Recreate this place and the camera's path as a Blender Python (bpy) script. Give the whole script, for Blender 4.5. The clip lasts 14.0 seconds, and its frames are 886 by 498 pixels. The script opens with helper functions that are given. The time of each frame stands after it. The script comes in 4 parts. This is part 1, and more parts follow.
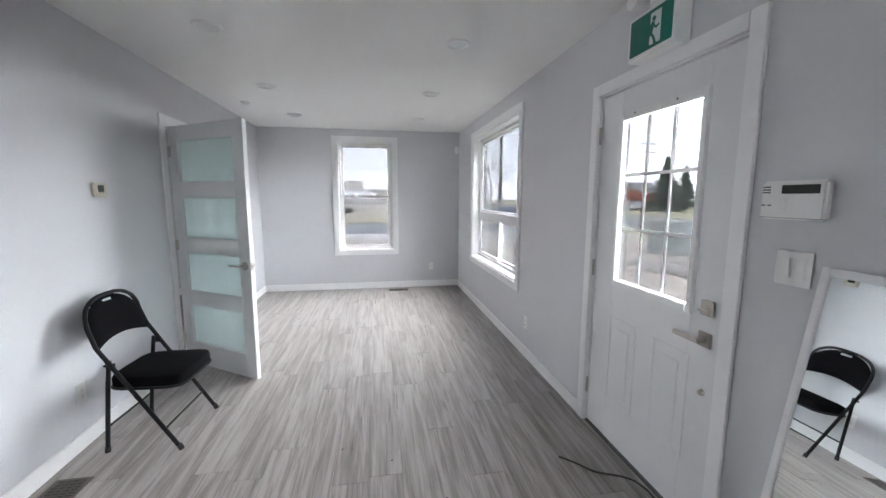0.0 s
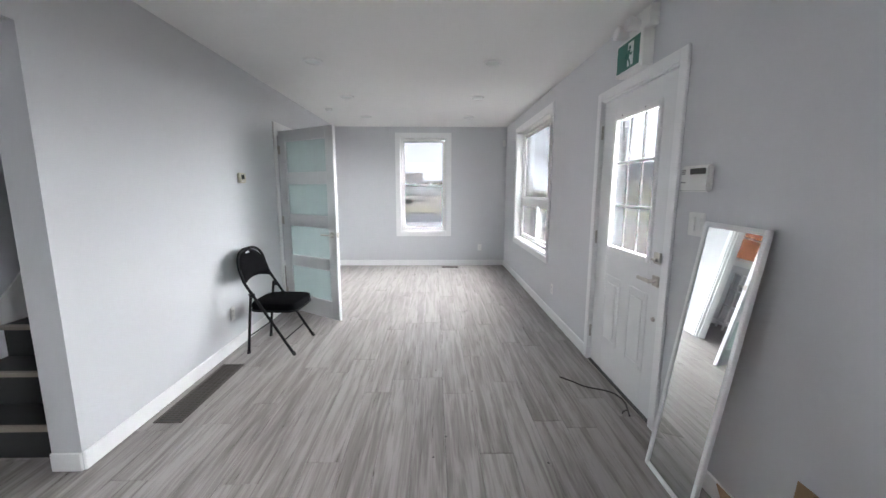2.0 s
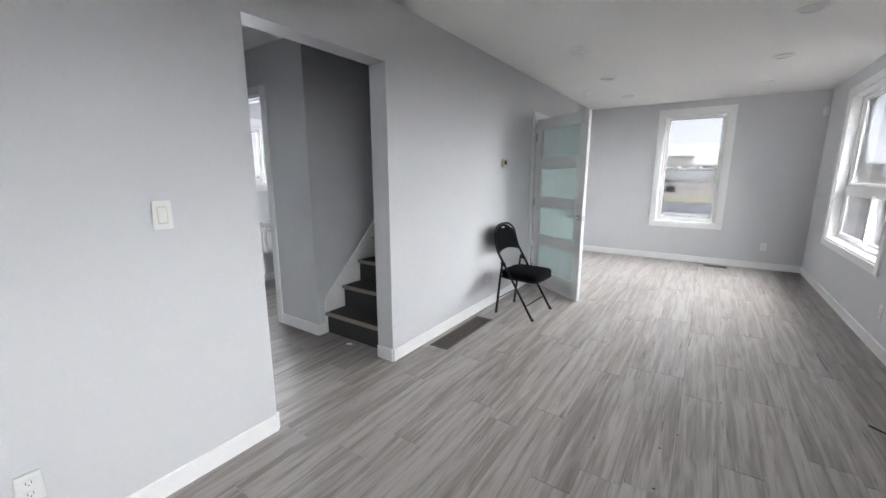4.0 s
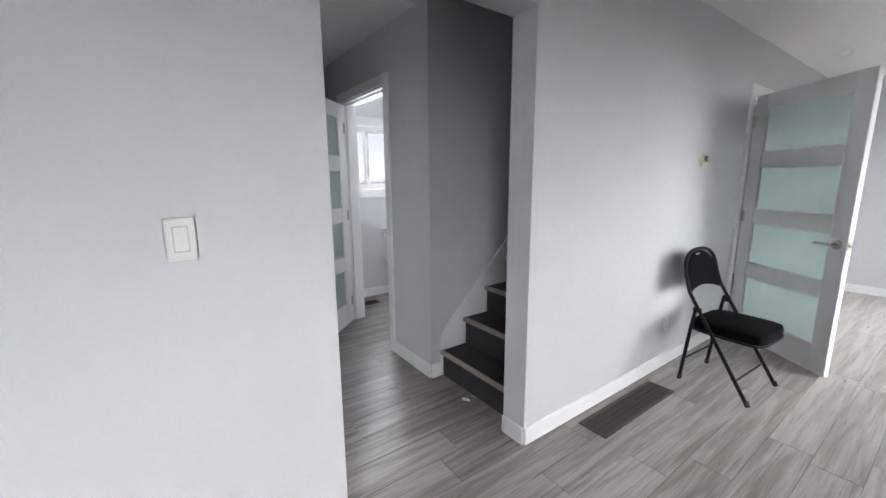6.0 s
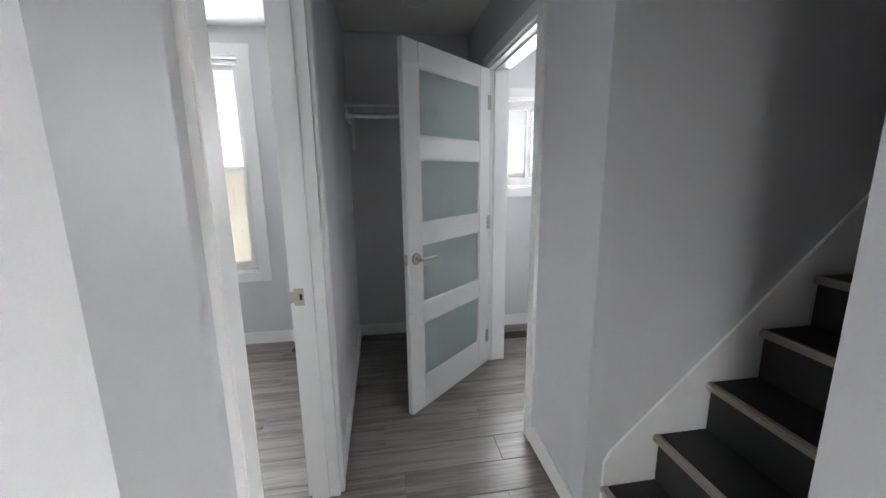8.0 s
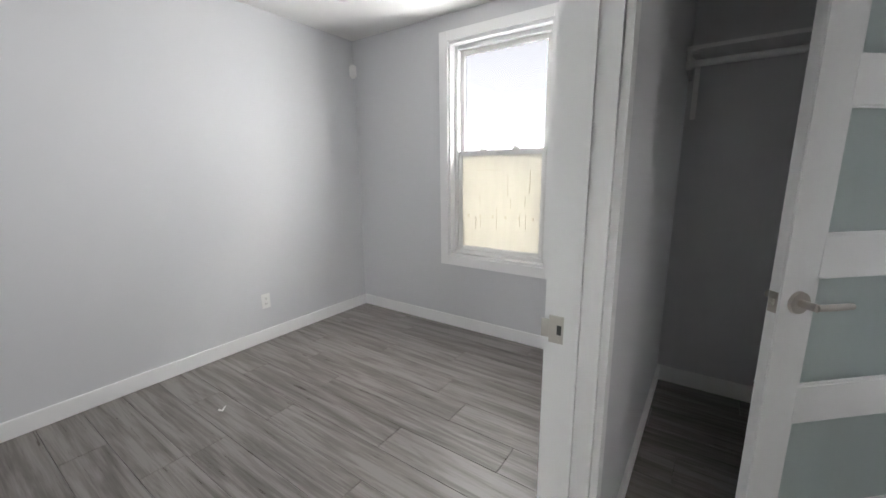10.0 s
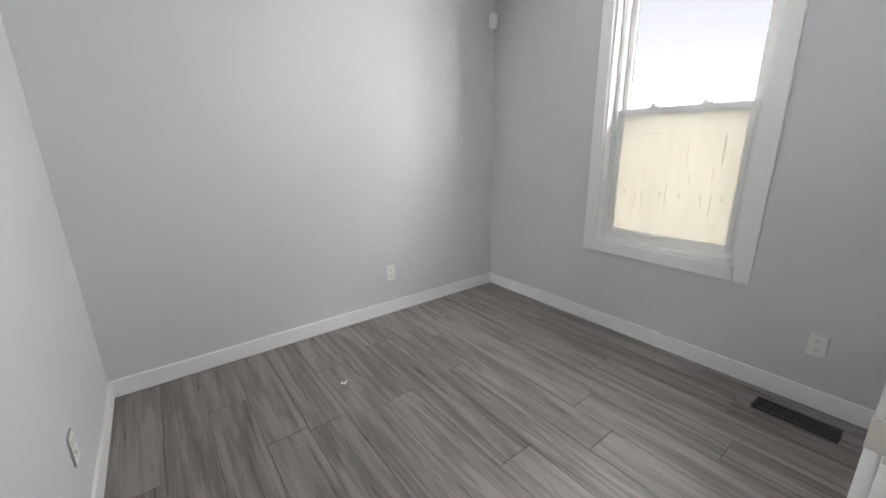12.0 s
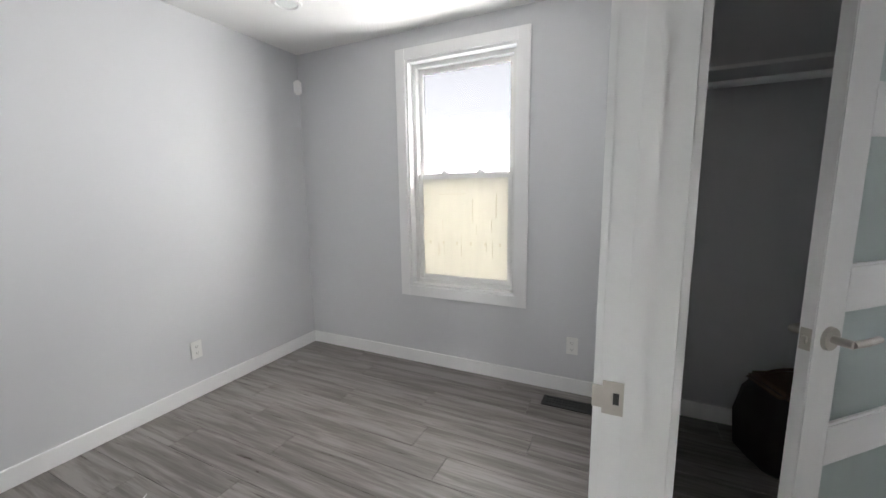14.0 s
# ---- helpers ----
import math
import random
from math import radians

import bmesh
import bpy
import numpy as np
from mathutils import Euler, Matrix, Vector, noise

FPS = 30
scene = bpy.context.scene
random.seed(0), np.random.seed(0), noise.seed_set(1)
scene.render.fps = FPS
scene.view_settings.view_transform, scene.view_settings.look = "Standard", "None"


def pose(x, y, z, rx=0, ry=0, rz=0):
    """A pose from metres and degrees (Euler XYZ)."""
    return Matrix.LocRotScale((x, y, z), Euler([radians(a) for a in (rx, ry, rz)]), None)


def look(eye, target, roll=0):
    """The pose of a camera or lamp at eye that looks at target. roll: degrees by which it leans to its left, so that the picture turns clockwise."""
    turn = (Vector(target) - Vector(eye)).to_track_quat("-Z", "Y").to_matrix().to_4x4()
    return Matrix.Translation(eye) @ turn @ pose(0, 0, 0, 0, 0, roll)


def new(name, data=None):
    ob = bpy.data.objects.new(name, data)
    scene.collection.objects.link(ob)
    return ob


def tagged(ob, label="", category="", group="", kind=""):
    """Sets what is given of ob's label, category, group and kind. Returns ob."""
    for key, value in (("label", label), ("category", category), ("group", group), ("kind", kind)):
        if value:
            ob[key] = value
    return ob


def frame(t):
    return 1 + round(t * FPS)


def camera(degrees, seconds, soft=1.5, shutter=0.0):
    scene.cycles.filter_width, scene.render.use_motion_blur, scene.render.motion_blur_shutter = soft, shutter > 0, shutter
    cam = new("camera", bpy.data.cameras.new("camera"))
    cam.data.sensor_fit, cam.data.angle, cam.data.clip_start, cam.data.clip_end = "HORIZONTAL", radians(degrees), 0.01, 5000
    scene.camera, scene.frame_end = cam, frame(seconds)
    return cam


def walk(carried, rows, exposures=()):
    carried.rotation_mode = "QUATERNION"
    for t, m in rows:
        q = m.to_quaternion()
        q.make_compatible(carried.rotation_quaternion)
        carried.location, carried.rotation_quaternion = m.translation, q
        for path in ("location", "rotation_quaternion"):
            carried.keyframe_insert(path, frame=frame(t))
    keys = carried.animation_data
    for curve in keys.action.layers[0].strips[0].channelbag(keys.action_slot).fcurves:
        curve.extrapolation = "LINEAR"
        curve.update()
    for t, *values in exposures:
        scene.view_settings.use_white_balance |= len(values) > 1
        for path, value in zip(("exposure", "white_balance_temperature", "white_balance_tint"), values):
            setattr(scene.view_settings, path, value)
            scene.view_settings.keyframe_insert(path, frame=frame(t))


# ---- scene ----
cam = camera(98.0, 14.0)
# seconds, eye, target, roll
PATH = [
    (0, (-0.057, -0.153, 1.461), (0.283, 1.8, 1.196), 0.2),
    (0.5, (-0.08, -0.383, 1.457), (0.277, 1.566, 1.183), 0.2),
    (1, (-0.036, -0.609, 1.464), (0.289, 1.343, 1.177), 0.1),
    (1.5, (-0.023, -0.845, 1.449), (0.214, 1.118, 1.152), 0.1),
    (2, (0.0, -0.988, 1.405), (0.042, 0.988, 1.097), 0.1),
    (2.5, (0.069, -1.109, 1.39), (-0.172, 0.849, 1.065), 0.1),
    (3, (0.105, -1.195, 1.381), (-0.444, 0.696, 1.035), 0.2),
    (3.5, (0.109, -1.232, 1.372), (-0.738, 0.543, 1.009), 0.1),
    (4, (0.052, -1.217, 1.383), (-1.051, 0.408, 1.004), -0.0),
    (4.2, (0.022, -1.193, 1.371), (-1.167, 0.371, 0.995), -0.2),
    (6.5, (-0.785, -0.368, 1.378), (-2.471, 0.641, 1.006), -0.3),
    (7, (-1.034, -0.160, 1.396), (-2.792, 0.648, 1.008), -0.5),
    (7.5, (-1.234, -0.006, 1.403), (-3.105, 0.58, 1.009), -0.7),
    (8, (-1.446, 0.078, 1.391), (-3.384, 0.382, 0.999), -0.7),
    (8.5, (-1.641, 0.094, 1.379), (-3.603, 0.049, 0.995), -0.8),
    (9, (-1.784, 0.105, 1.355), (-3.697, -0.339, 0.976), -1.0),
    (9.2, (-1.849, 0.094, 1.331), (-3.722, -0.501, 0.961), -0.9),
    (11.3, (-2.256, -0.16, 1.293), (-3.431, -1.695, 0.78), -0.9),
    (11.5, (-2.263, -0.202, 1.299), (-3.424, -1.742, 0.772), -0.8),
    (12, (-2.284, -0.288, 1.282), (-3.436, -1.831, 0.742), -1.0),
    (12.5, (-2.254, -0.33, 1.272), (-3.529, -1.775, 0.737), -0.8),
    (13, (-2.226, -0.337, 1.291), (-3.695, -1.597, 0.786), -1.1),
    (13.5, (-2.19, -0.302, 1.314), (-3.839, -1.352, 0.894), -0.9),
    (14, (-2.17, -0.245, 1.331), (-3.951, -1.105, 1.031), -0.8),
]
EXPOSURE = [(0.0, 7.3, 6050, 10), (2.5, 7.4, 6150, 10), (4.2, 7.3, 6200, 10), (6.5, 7.35, 6250, 10), (7.5, 7.45, 6350, 10), (9.2, 7.45, 6600, 10), (11.5, 7.35, 6650, 10), (14.0, 7.4, 6650, 10)]
walk(cam, [(t, look(eye, target, roll)) for t, eye, target, roll in PATH], EXPOSURE)

# ---- sky and sun: bright overcast ----
world = bpy.data.worlds.new("world")
scene.world = world
world.use_nodes = True
wn = world.node_tree
sky = wn.nodes.new("ShaderNodeTexSky")
sky.sky_type, sky.sun_disc = "NISHITA", False
sky.sun_elevation, sky.sun_rotation = radians(35.0), radians(58.0)
sky.air_density, sky.dust_density = 1.6, 0.2
grey = wn.nodes.new("ShaderNodeHueSaturation")
grey.inputs["Saturation"].default_value = 0.06
wn.links.new(sky.outputs[0], grey.inputs["Color"])
wn.links.new(grey.outputs[0], wn.nodes["Background"].inputs[0])
wn.nodes["Background"].inputs[1].default_value = 0.06
sun_data = bpy.data.lights.new("sun", "SUN")
sun_data.energy, sun_data.angle, sun_data.color = 1.5, radians(170), (1.0, 0.985, 0.96)
sun = new("sun", sun_data)
sun.matrix_world = look((15.6, 9.75, 12.9), (0, 0, 0))


def window_sky(name, eye, target, w, h, watts):
    """The bright overcast sky outside a west window, as a lamp in its opening."""
    data = bpy.data.lights.new(name, "AREA")
    data.shape, data.size, data.size_y, data.energy = "RECTANGLE", w, h, watts
    data.color = (0.97, 0.98, 1.0)
    new(name, data).matrix_world = look(eye, target)


window_sky("office_window_sky", (-4.90, -1.32, 1.43), (-3.9, -1.32, 1.43), 0.9, 1.72, 0.85)
window_sky("bathroom_window_sky", (-4.90, 1.36, 1.62), (-3.9, 1.36, 1.62), 0.9, 0.8, 0.55)


# ---- materials ----
def material(name, color, rough=0.6, metal=0.0, vary=0.06, scale=6.0, bump=0.0, bump_scale=60.0, spec=0.5, stretch=(1, 1, 1), spread=0.0):
    """A painted or plain surface with two scales of variation and fine relief."""
    m = bpy.data.materials.new(name)
    m.use_nodes = True
    n, l = m.node_tree.nodes, m.node_tree.links
    b = n["Principled BSDF"]
    b.inputs["Roughness"].default_value, b.inputs["Metallic"].default_value = rough, metal
    b.inputs["Specular IOR Level"].default_value = spec
    tc = n.new("ShaderNodeTexCoord")
    mp = n.new("ShaderNodeMapping")
    mp.inputs["Scale"].default_value = stretch
    l.new(tc.outputs["Object"], mp.inputs[0])
    big, fine = n.new("ShaderNodeTexNoise"), n.new("ShaderNodeTexNoise")
    big.inputs["Scale"].default_value, fine.inputs["Scale"].default_value = scale, bump_scale
    big.inputs["Detail"].default_value = fine.inputs["Detail"].default_value = 4
    l.new(mp.outputs[0], big.inputs[0]), l.new(mp.outputs[0], fine.inputs[0])
    add = n.new("ShaderNodeMath")
    add.operation = "MULTIPLY_ADD"
    add.inputs[1].default_value = 0.35
    l.new(fine.outputs[0], add.inputs[0]), l.new(big.outputs[0], add.inputs[2])
    last = add.outputs[0]
    if spread:
        info = n.new("ShaderNodeObjectInfo")
        more = n.new("ShaderNodeMath")
        more.operation = "MULTIPLY_ADD"
        more.inputs[1].default_value = spread
        l.new(info.outputs["Random"], more.inputs[0]), l.new(last, more.inputs[2])
        last = more.outputs[0]
    ramp = n.new("ShaderNodeMapRange")
    ramp.inputs[1].default_value, ramp.inputs[2].default_value = 0.35, 1.0 + spread
    ramp.inputs[3].default_value, ramp.inputs[4].default_value = 1 - vary, 1 + vary
    l.new(last, ramp.inputs[0])
    mul = n.new("ShaderNodeVectorMath")
    mul.operation = "SCALE"
    mul.inputs[0].default_value = color
    l.new(ramp.outputs[0], mul.inputs["Scale"])
    l.new(mul.outputs[0], b.inputs["Base Color"])
    if bump:
        bp = n.new("ShaderNodeBump")
        bp.inputs["Strength"].default_value, bp.inputs["Distance"].default_value = bump, 0.002
        l.new(fine.outputs[0], bp.inputs["Height"]), l.new(bp.outputs[0], b.inputs["Normal"])
    return m


def plank_material():
    m = bpy.data.materials.new("grey_laminate")
    m.use_nodes = True
    n, l = m.node_tree.nodes, m.node_tree.links
    b = n["Principled BSDF"]
    tc, info = n.new("ShaderNodeTexCoord"), n.new("ShaderNodeObjectInfo")
    shift = n.new("ShaderNodeVectorMath")
    shift.operation = "MULTIPLY_ADD"
    l.new(info.outputs["Random"], shift.inputs[0])
    shift.inputs[1].default_value = (37, 61, 13)
    l.new(tc.outputs["Object"], shift.inputs[2])

    def streak(sx, sy, detail, rough=0.6, warp=0.6):
        mp = n.new("ShaderNodeMapping")
        mp.inputs["Scale"].default_value = (sx, sy, 1)
        t = n.new("ShaderNodeTexNoise")
        t.inputs["Scale"].default_value, t.inputs["Detail"].default_value, t.inputs["Roughness"].default_value = 1, detail, rough
        t.inputs["Distortion"].default_value = warp
        l.new(shift.outputs[0], mp.inputs[0]), l.new(mp.outputs[0], t.inputs[0])
        return t.outputs[0]

    broad, grain, fine = streak(22, 1.4, 3), streak(75, 2.6, 4, 0.7, 0.9), streak(300, 8, 2)
    mix = n.new("ShaderNodeMath")
    mix.operation = "MULTIPLY_ADD"
    mix.inputs[1].default_value = 0.6
    l.new(grain, mix.inputs[0]), l.new(broad, mix.inputs[2])
    tone = n.new("ShaderNodeMath")
    tone.operation = "MULTIPLY_ADD"
    tone.inputs[1].default_value = 0.12
    l.new(info.outputs["Random"], tone.inputs[0]), l.new(mix.outputs[0], tone.inputs[2])
    ramp = n.new("ShaderNodeValToRGB")
    e = ramp.color_ramp.elements
    e[0].position, e[0].color = 0.52, (0.092, 0.079, 0.071, 1)
    e[1].position, e[1].color = 1.0, (0.27, 0.25, 0.236, 1)
    a = e.new(0.73)
    a.color = (0.148, 0.132, 0.122, 1)
    a = e.new(0.83)
    a.color = (0.19, 0.173, 0.162, 1)
    l.new(tone.outputs[0], ramp.inputs[0]), l.new(ramp.outputs[0], b.inputs["Base Color"])
    gloss = n.new("ShaderNodeMapRange")
    gloss.inputs[1].default_value, gloss.inputs[2].default_value = 0.3, 0.7
    gloss.inputs[3].default_value, gloss.inputs[4].default_value = 0.26, 0.42
    l.new(grain, gloss.inputs[0]), l.new(gloss.outputs[0], b.inputs["Roughness"])
    h = n.new("ShaderNodeMath")
    h.operation = "MULTIPLY_ADD"
    h.inputs[1].default_value = 0.4
    l.new(fine, h.inputs[0]), l.new(grain, h.inputs[2])
    bp = n.new("ShaderNodeBump")
    bp.inputs["Strength"].default_value, bp.inputs["Distance"].default_value = 0.35, 0.0015
    l.new(h.outputs[0], bp.inputs["Height"]), l.new(bp.outputs[0], b.inputs["Normal"])
    return m


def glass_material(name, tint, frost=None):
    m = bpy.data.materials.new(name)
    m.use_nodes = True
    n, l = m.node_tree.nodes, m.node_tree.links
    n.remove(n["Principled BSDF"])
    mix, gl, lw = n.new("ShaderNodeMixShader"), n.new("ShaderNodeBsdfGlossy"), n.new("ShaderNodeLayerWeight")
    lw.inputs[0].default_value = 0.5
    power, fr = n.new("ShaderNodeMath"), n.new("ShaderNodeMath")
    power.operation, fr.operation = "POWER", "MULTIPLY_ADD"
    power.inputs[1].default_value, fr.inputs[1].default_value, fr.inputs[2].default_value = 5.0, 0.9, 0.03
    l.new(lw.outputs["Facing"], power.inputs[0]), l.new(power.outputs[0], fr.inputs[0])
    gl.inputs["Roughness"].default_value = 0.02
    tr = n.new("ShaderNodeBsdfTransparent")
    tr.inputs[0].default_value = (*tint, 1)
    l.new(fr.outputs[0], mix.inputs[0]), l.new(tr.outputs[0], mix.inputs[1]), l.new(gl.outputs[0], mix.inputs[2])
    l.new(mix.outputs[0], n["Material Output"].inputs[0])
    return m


def translucent_material(name, color, through_color, share, rough):
    """Frosted glass or a thin light sheet: part reflects, part lets scattered light through."""
    m = bpy.data.materials.new(name)
    m.use_nodes = True
    n, l = m.node_tree.nodes, m.node_tree.links
    b = n["Principled BSDF"]
    b.inputs["Roughness"].default_value = rough
    noise_tex = n.new("ShaderNodeTexNoise")
    noise_tex.inputs["Scale"].default_value = 5
    tc = n.new("ShaderNodeTexCoord")
    mp = n.new("ShaderNodeMapping")
    mp.inputs["Scale"].default_value = (3, 3, 0.4)
    l.new(tc.outputs["Object"], mp.inputs[0]), l.new(mp.outputs[0], noise_tex.inputs[0])
    rng = n.new("ShaderNodeMapRange")
    rng.inputs[3].default_value, rng.inputs[4].default_value = 0.9, 1.06
    l.new(noise_tex.outputs[0], rng.inputs[0])
    sc = n.new("ShaderNodeVectorMath")
    sc.operation = "SCALE"
    sc.inputs[0].default_value = color
    l.new(rng.outputs[0], sc.inputs["Scale"]), l.new(sc.outputs[0], b.inputs["Base Color"])
    tl = n.new("ShaderNodeBsdfTranslucent")
    tl.inputs[0].default_value = (*through_color, 1)
    mix = n.new("ShaderNodeMixShader")
    mix.inputs[0].default_value = share
    l.new(b.outputs[0], mix.inputs[1]), l.new(tl.outputs[0], mix.inputs[2])
    l.new(mix.outputs[0], n["Material Output"].inputs[0])
    return m


PAINT = material("grey_wall_paint", (0.65, 0.655, 0.67), 0.48, vary=0.02, scale=1.2, bump=0.12, bump_scale=260)
CEIL = material("ceiling_paint", (0.86, 0.855, 0.84), 0.9, vary=0.02, scale=1.0, bump=0.2, bump_scale=180)
WHITE = material("white_trim_paint", (0.87, 0.87, 0.87), 0.38, vary=0.025, scale=4, bump=0.06, bump_scale=90)
DOORW = material("white_door_paint", (0.78, 0.785, 0.785), 0.35, vary=0.02, scale=3, bump=0.05, bump_scale=120)
VINYL = material("white_vinyl", (0.82, 0.82, 0.81), 0.35, vary=0.02)
PLASTIC = material("white_plastic", (0.84, 0.84, 0.82), 0.4, vary=0.02)
IVORY = material("ivory_plastic", (0.62, 0.58, 0.47), 0.45, vary=0.03)
DARKP = material("dark_screen", (0.05, 0.055, 0.05), 0.25, vary=0.05)
# Near-black for black parts, and for shade painted into holes and slots.
SLOT = material("black_and_hole_shade", (0.03, 0.03, 0.03), 0.6)
NICKEL = material("satin_nickel", (0.52, 0.49, 0.45), 0.32, 1.0, vary=0.06, scale=30, bump=0.05, bump_scale=300)
BLACKM = material("black_metal_tube", (0.006, 0.006, 0.0065), 0.5, 0.0, vary=0.15, scale=20, spec=0.2)
FABRIC = material("black_fabric", (0.0035, 0.0035, 0.004), 0.95, vary=0.25, scale=30, bump=0.5, bump_scale=700, spec=0.06)
RUBBER = material("black_rubber", (0.02, 0.02, 0.02), 0.8)
PLANK = plank_material()
STAIRD = material("dark_stair_board", (0.014, 0.014, 0.015), 0.6, vary=0.35, scale=9, bump=0.3, bump_scale=40, stretch=(0.6, 5, 5), spread=0.4)
NOSING = material("tan_stair_nosing", (0.27, 0.235, 0.19), 0.45, vary=0.12, scale=12, stretch=(0.3, 4, 4))
BROWNV = material("brown_metal_grille", (0.045, 0.037, 0.031), 0.5, 0.2, vary=0.2, scale=20)
GREEN = material("exit_sign_green", (0.0, 0.12, 0.085), 0.3, vary=0.05)
SIGNW = material("exit_sign_white", (0.75, 0.78, 0.76), 0.4)
MIRROR = material("mirror_silver", (0.86, 0.88, 0.88), 0.01, 1.0, vary=0.0)
FROST = translucent_material("frosted_glass", (0.55, 0.62, 0.61), (0.72, 0.80, 0.79), 0.45, 0.22)
SHEET = translucent_material("cream_window_sheet", (0.80, 0.78, 0.71), (0.93, 0.905, 0.83), 0.10, 0.6)
SHEETMARK = translucent_material("sheet_stain", (0.72, 0.68, 0.58), (0.88, 0.84, 0.74), 0.095, 0.7)
# Dark tint put into the panes to dim the bright view outdoors.
GLASS = glass_material("view_dimming_glass", (0.118, 0.119, 0.124))
PORCELAIN = material("white_porcelain", (0.78, 0.78, 0.77), 0.12, vary=0.01)
LEATHER = material("black_leather", (0.006, 0.006, 0.006), 0.6, vary=0.2, scale=15, bump=0.4, bump_scale=150)
TAN = material("tan_leather", (0.07, 0.033, 0.012), 0.55, vary=0.2, scale=15, bump=0.3, bump_scale=120)
CARD = material("brown_cardboard", (0.36, 0.25, 0.15), 0.85, vary=0.1, scale=8, bump=0.2, bump_scale=90)
PAPER = material("white_scrap_paper", (0.75, 0.75, 0.73), 0.8)
CORDM = material("black_cord_rubber", (0.03, 0.028, 0.026), 0.7)
SOIL = material("dry_soil_and_gravel", (0.42, 0.37, 0.31), 0.95, vary=0.25, scale=0.5, bump=0.8, bump_scale=9)
ASPHALT = material("pale_worn_asphalt", (0.21, 0.21, 0.212), 0.9, vary=0.2, scale=0.3, bump=0.5, bump_scale=40)
GRASS = material("dry_winter_grass", (0.34, 0.31, 0.17), 0.95, vary=0.3, scale=0.8, bump=0.8, bump_scale=14)
CONC = material("pale_concrete", (0.52, 0.51, 0.49), 0.85, vary=0.12, scale=0.7, bump=0.3, bump_scale=30)
STONE = material("pale_landscape_stone", (0.42, 0.40, 0.37), 0.85, vary=0.2, scale=5, bump=0.5, bump_scale=20, spread=0.5)
# Bark, needles, shingle and pole wood are lightened to imitate outdoor haze.
BARK = material("haze_paled_bark", (0.36, 0.335, 0.32), 0.9, vary=0.25, scale=10, bump=0.6, bump_scale=40)
NEEDLE = material("haze_paled_needles", (0.09, 0.12, 0.09), 0.8, vary=0.4, scale=3)
BRICK = material("red_brick", (0.30, 0.12, 0.085), 0.85, vary=0.18, scale=3, bump=0.5, bump_scale=25)
BEIGE = material("beige_siding", (0.66, 0.64, 0.60), 0.8, vary=0.08, scale=1)
ROOF = material("grey_shingle", (0.2, 0.195, 0.195), 0.9, vary=0.2, scale=4, bump=0.4, bump_scale=20)
POLEM = material("weathered_pole_wood", (0.36, 0.335, 0.31), 0.9, vary=0.2, scale=4, bump=0.4, bump_scale=25, stretch=(4, 4, 0.4))
CARW = material("white_car_paint", (0.72, 0.73, 0.74), 0.25, vary=0.02)
CARG = material("grey_car_paint", (0.16, 0.165, 0.18), 0.25, 0.3, vary=0.03)
TYRE = material("tyre_rubber", (0.025, 0.025, 0.026), 0.85)
BLUE = material("blue_plastic", (0.03, 0.10, 0.33), 0.4)
GREENBOX = material("grey_green_steel", (0.38, 0.42, 0.40), 0.55, vary=0.08, scale=4)
ORANGE = material("orange_brick", (0.55, 0.21, 0.10), 0.85, vary=0.15, scale=4, bump=0.4, bump_scale=30)
FLAGM = material("sign_red", (0.42, 0.04, 0.04), 0.5)


# ---- mesh helpers ----
def block(bm, a, b, bevel=0.0, m=None):
    """A box from corner a to corner b, with its edges eased."""
    a, b = Vector(a), Vector(b)
    r = bmesh.ops.create_cube(bm, size=1, matrix=Matrix.Translation((a + b) / 2) @ Matrix.Diagonal((*[abs(v) for v in b - a], 1)))
    vs = r["verts"]
    if bevel:
        es = list({e for v in vs for e in v.link_edges})
        out = bmesh.ops.bevel(bm, geom=es, offset=bevel, segments=2, affect="EDGES", clamp_overlap=True)
        vs = list({v for f in out["faces"] for v in f.verts} | {v for v in vs if v.is_valid})
        seen, todo = set(vs), list(vs)
        while todo:
            for e in todo.pop().link_edges:
                for v in e.verts:
                    if v not in seen:
                        seen.add(v), todo.append(v)
        vs = list(seen)
    if m is not None:
        bmesh.ops.transform(bm, matrix=m, verts=vs)
    return bm


def rod(bm, p, q, r0, r1=None, seg=12):
    """A round bar from p to q."""
    p, q = Vector(p), Vector(q)
    r1 = r0 if r1 is None else r1
    m = Matrix.Translation((p + q) / 2) @ (q - p).to_track_quat("Z", "Y").to_matrix().to_4x4()
    bmesh.ops.create_cone(bm, cap_ends=True, segments=seg, radius1=r0, radius2=r1, depth=(q - p).length, matrix=m)
    return bm


def chain(bm, points, r, seg=10):
    """A bent round bar along points."""
    for p, q in zip(points, points[1:]):
        rod(bm, p, q, r, seg=seg)
    for p in points[1:-1]:
        bmesh.ops.create_uvsphere(bm, u_segments=seg, v_segments=6, radius=r, matrix=Matrix.Translation(p))
    return bm


def prism(bm, outline, depth, m):
    """A flat outline (x, y) given thickness along z, laid by m."""
    low = [bm.verts.new(m @ Vector((x, y, 0))) for x, y in outline]
    high = [bm.verts.new(m @ Vector((x, y, depth))) for x, y in outline]
    bm.faces.new(low[::-1]), bm.faces.new(high)
    for i in range(len(low)):
        j = (i + 1) % len(low)
        bm.faces.new((low[i], low[j], high[j], high[i]))
    return bm


def mesh_of(name, bm, mat, smooth=True):
    bmesh.ops.recalc_face_normals(bm, faces=bm.faces)
    me = bpy.data.meshes.new(name)
    bm.to_mesh(me)
    bm.free()
    me.materials.append(mat)
    if smooth:
        me.shade_smooth()
        me.set_sharp_from_angle(angle=radians(35))
    return me


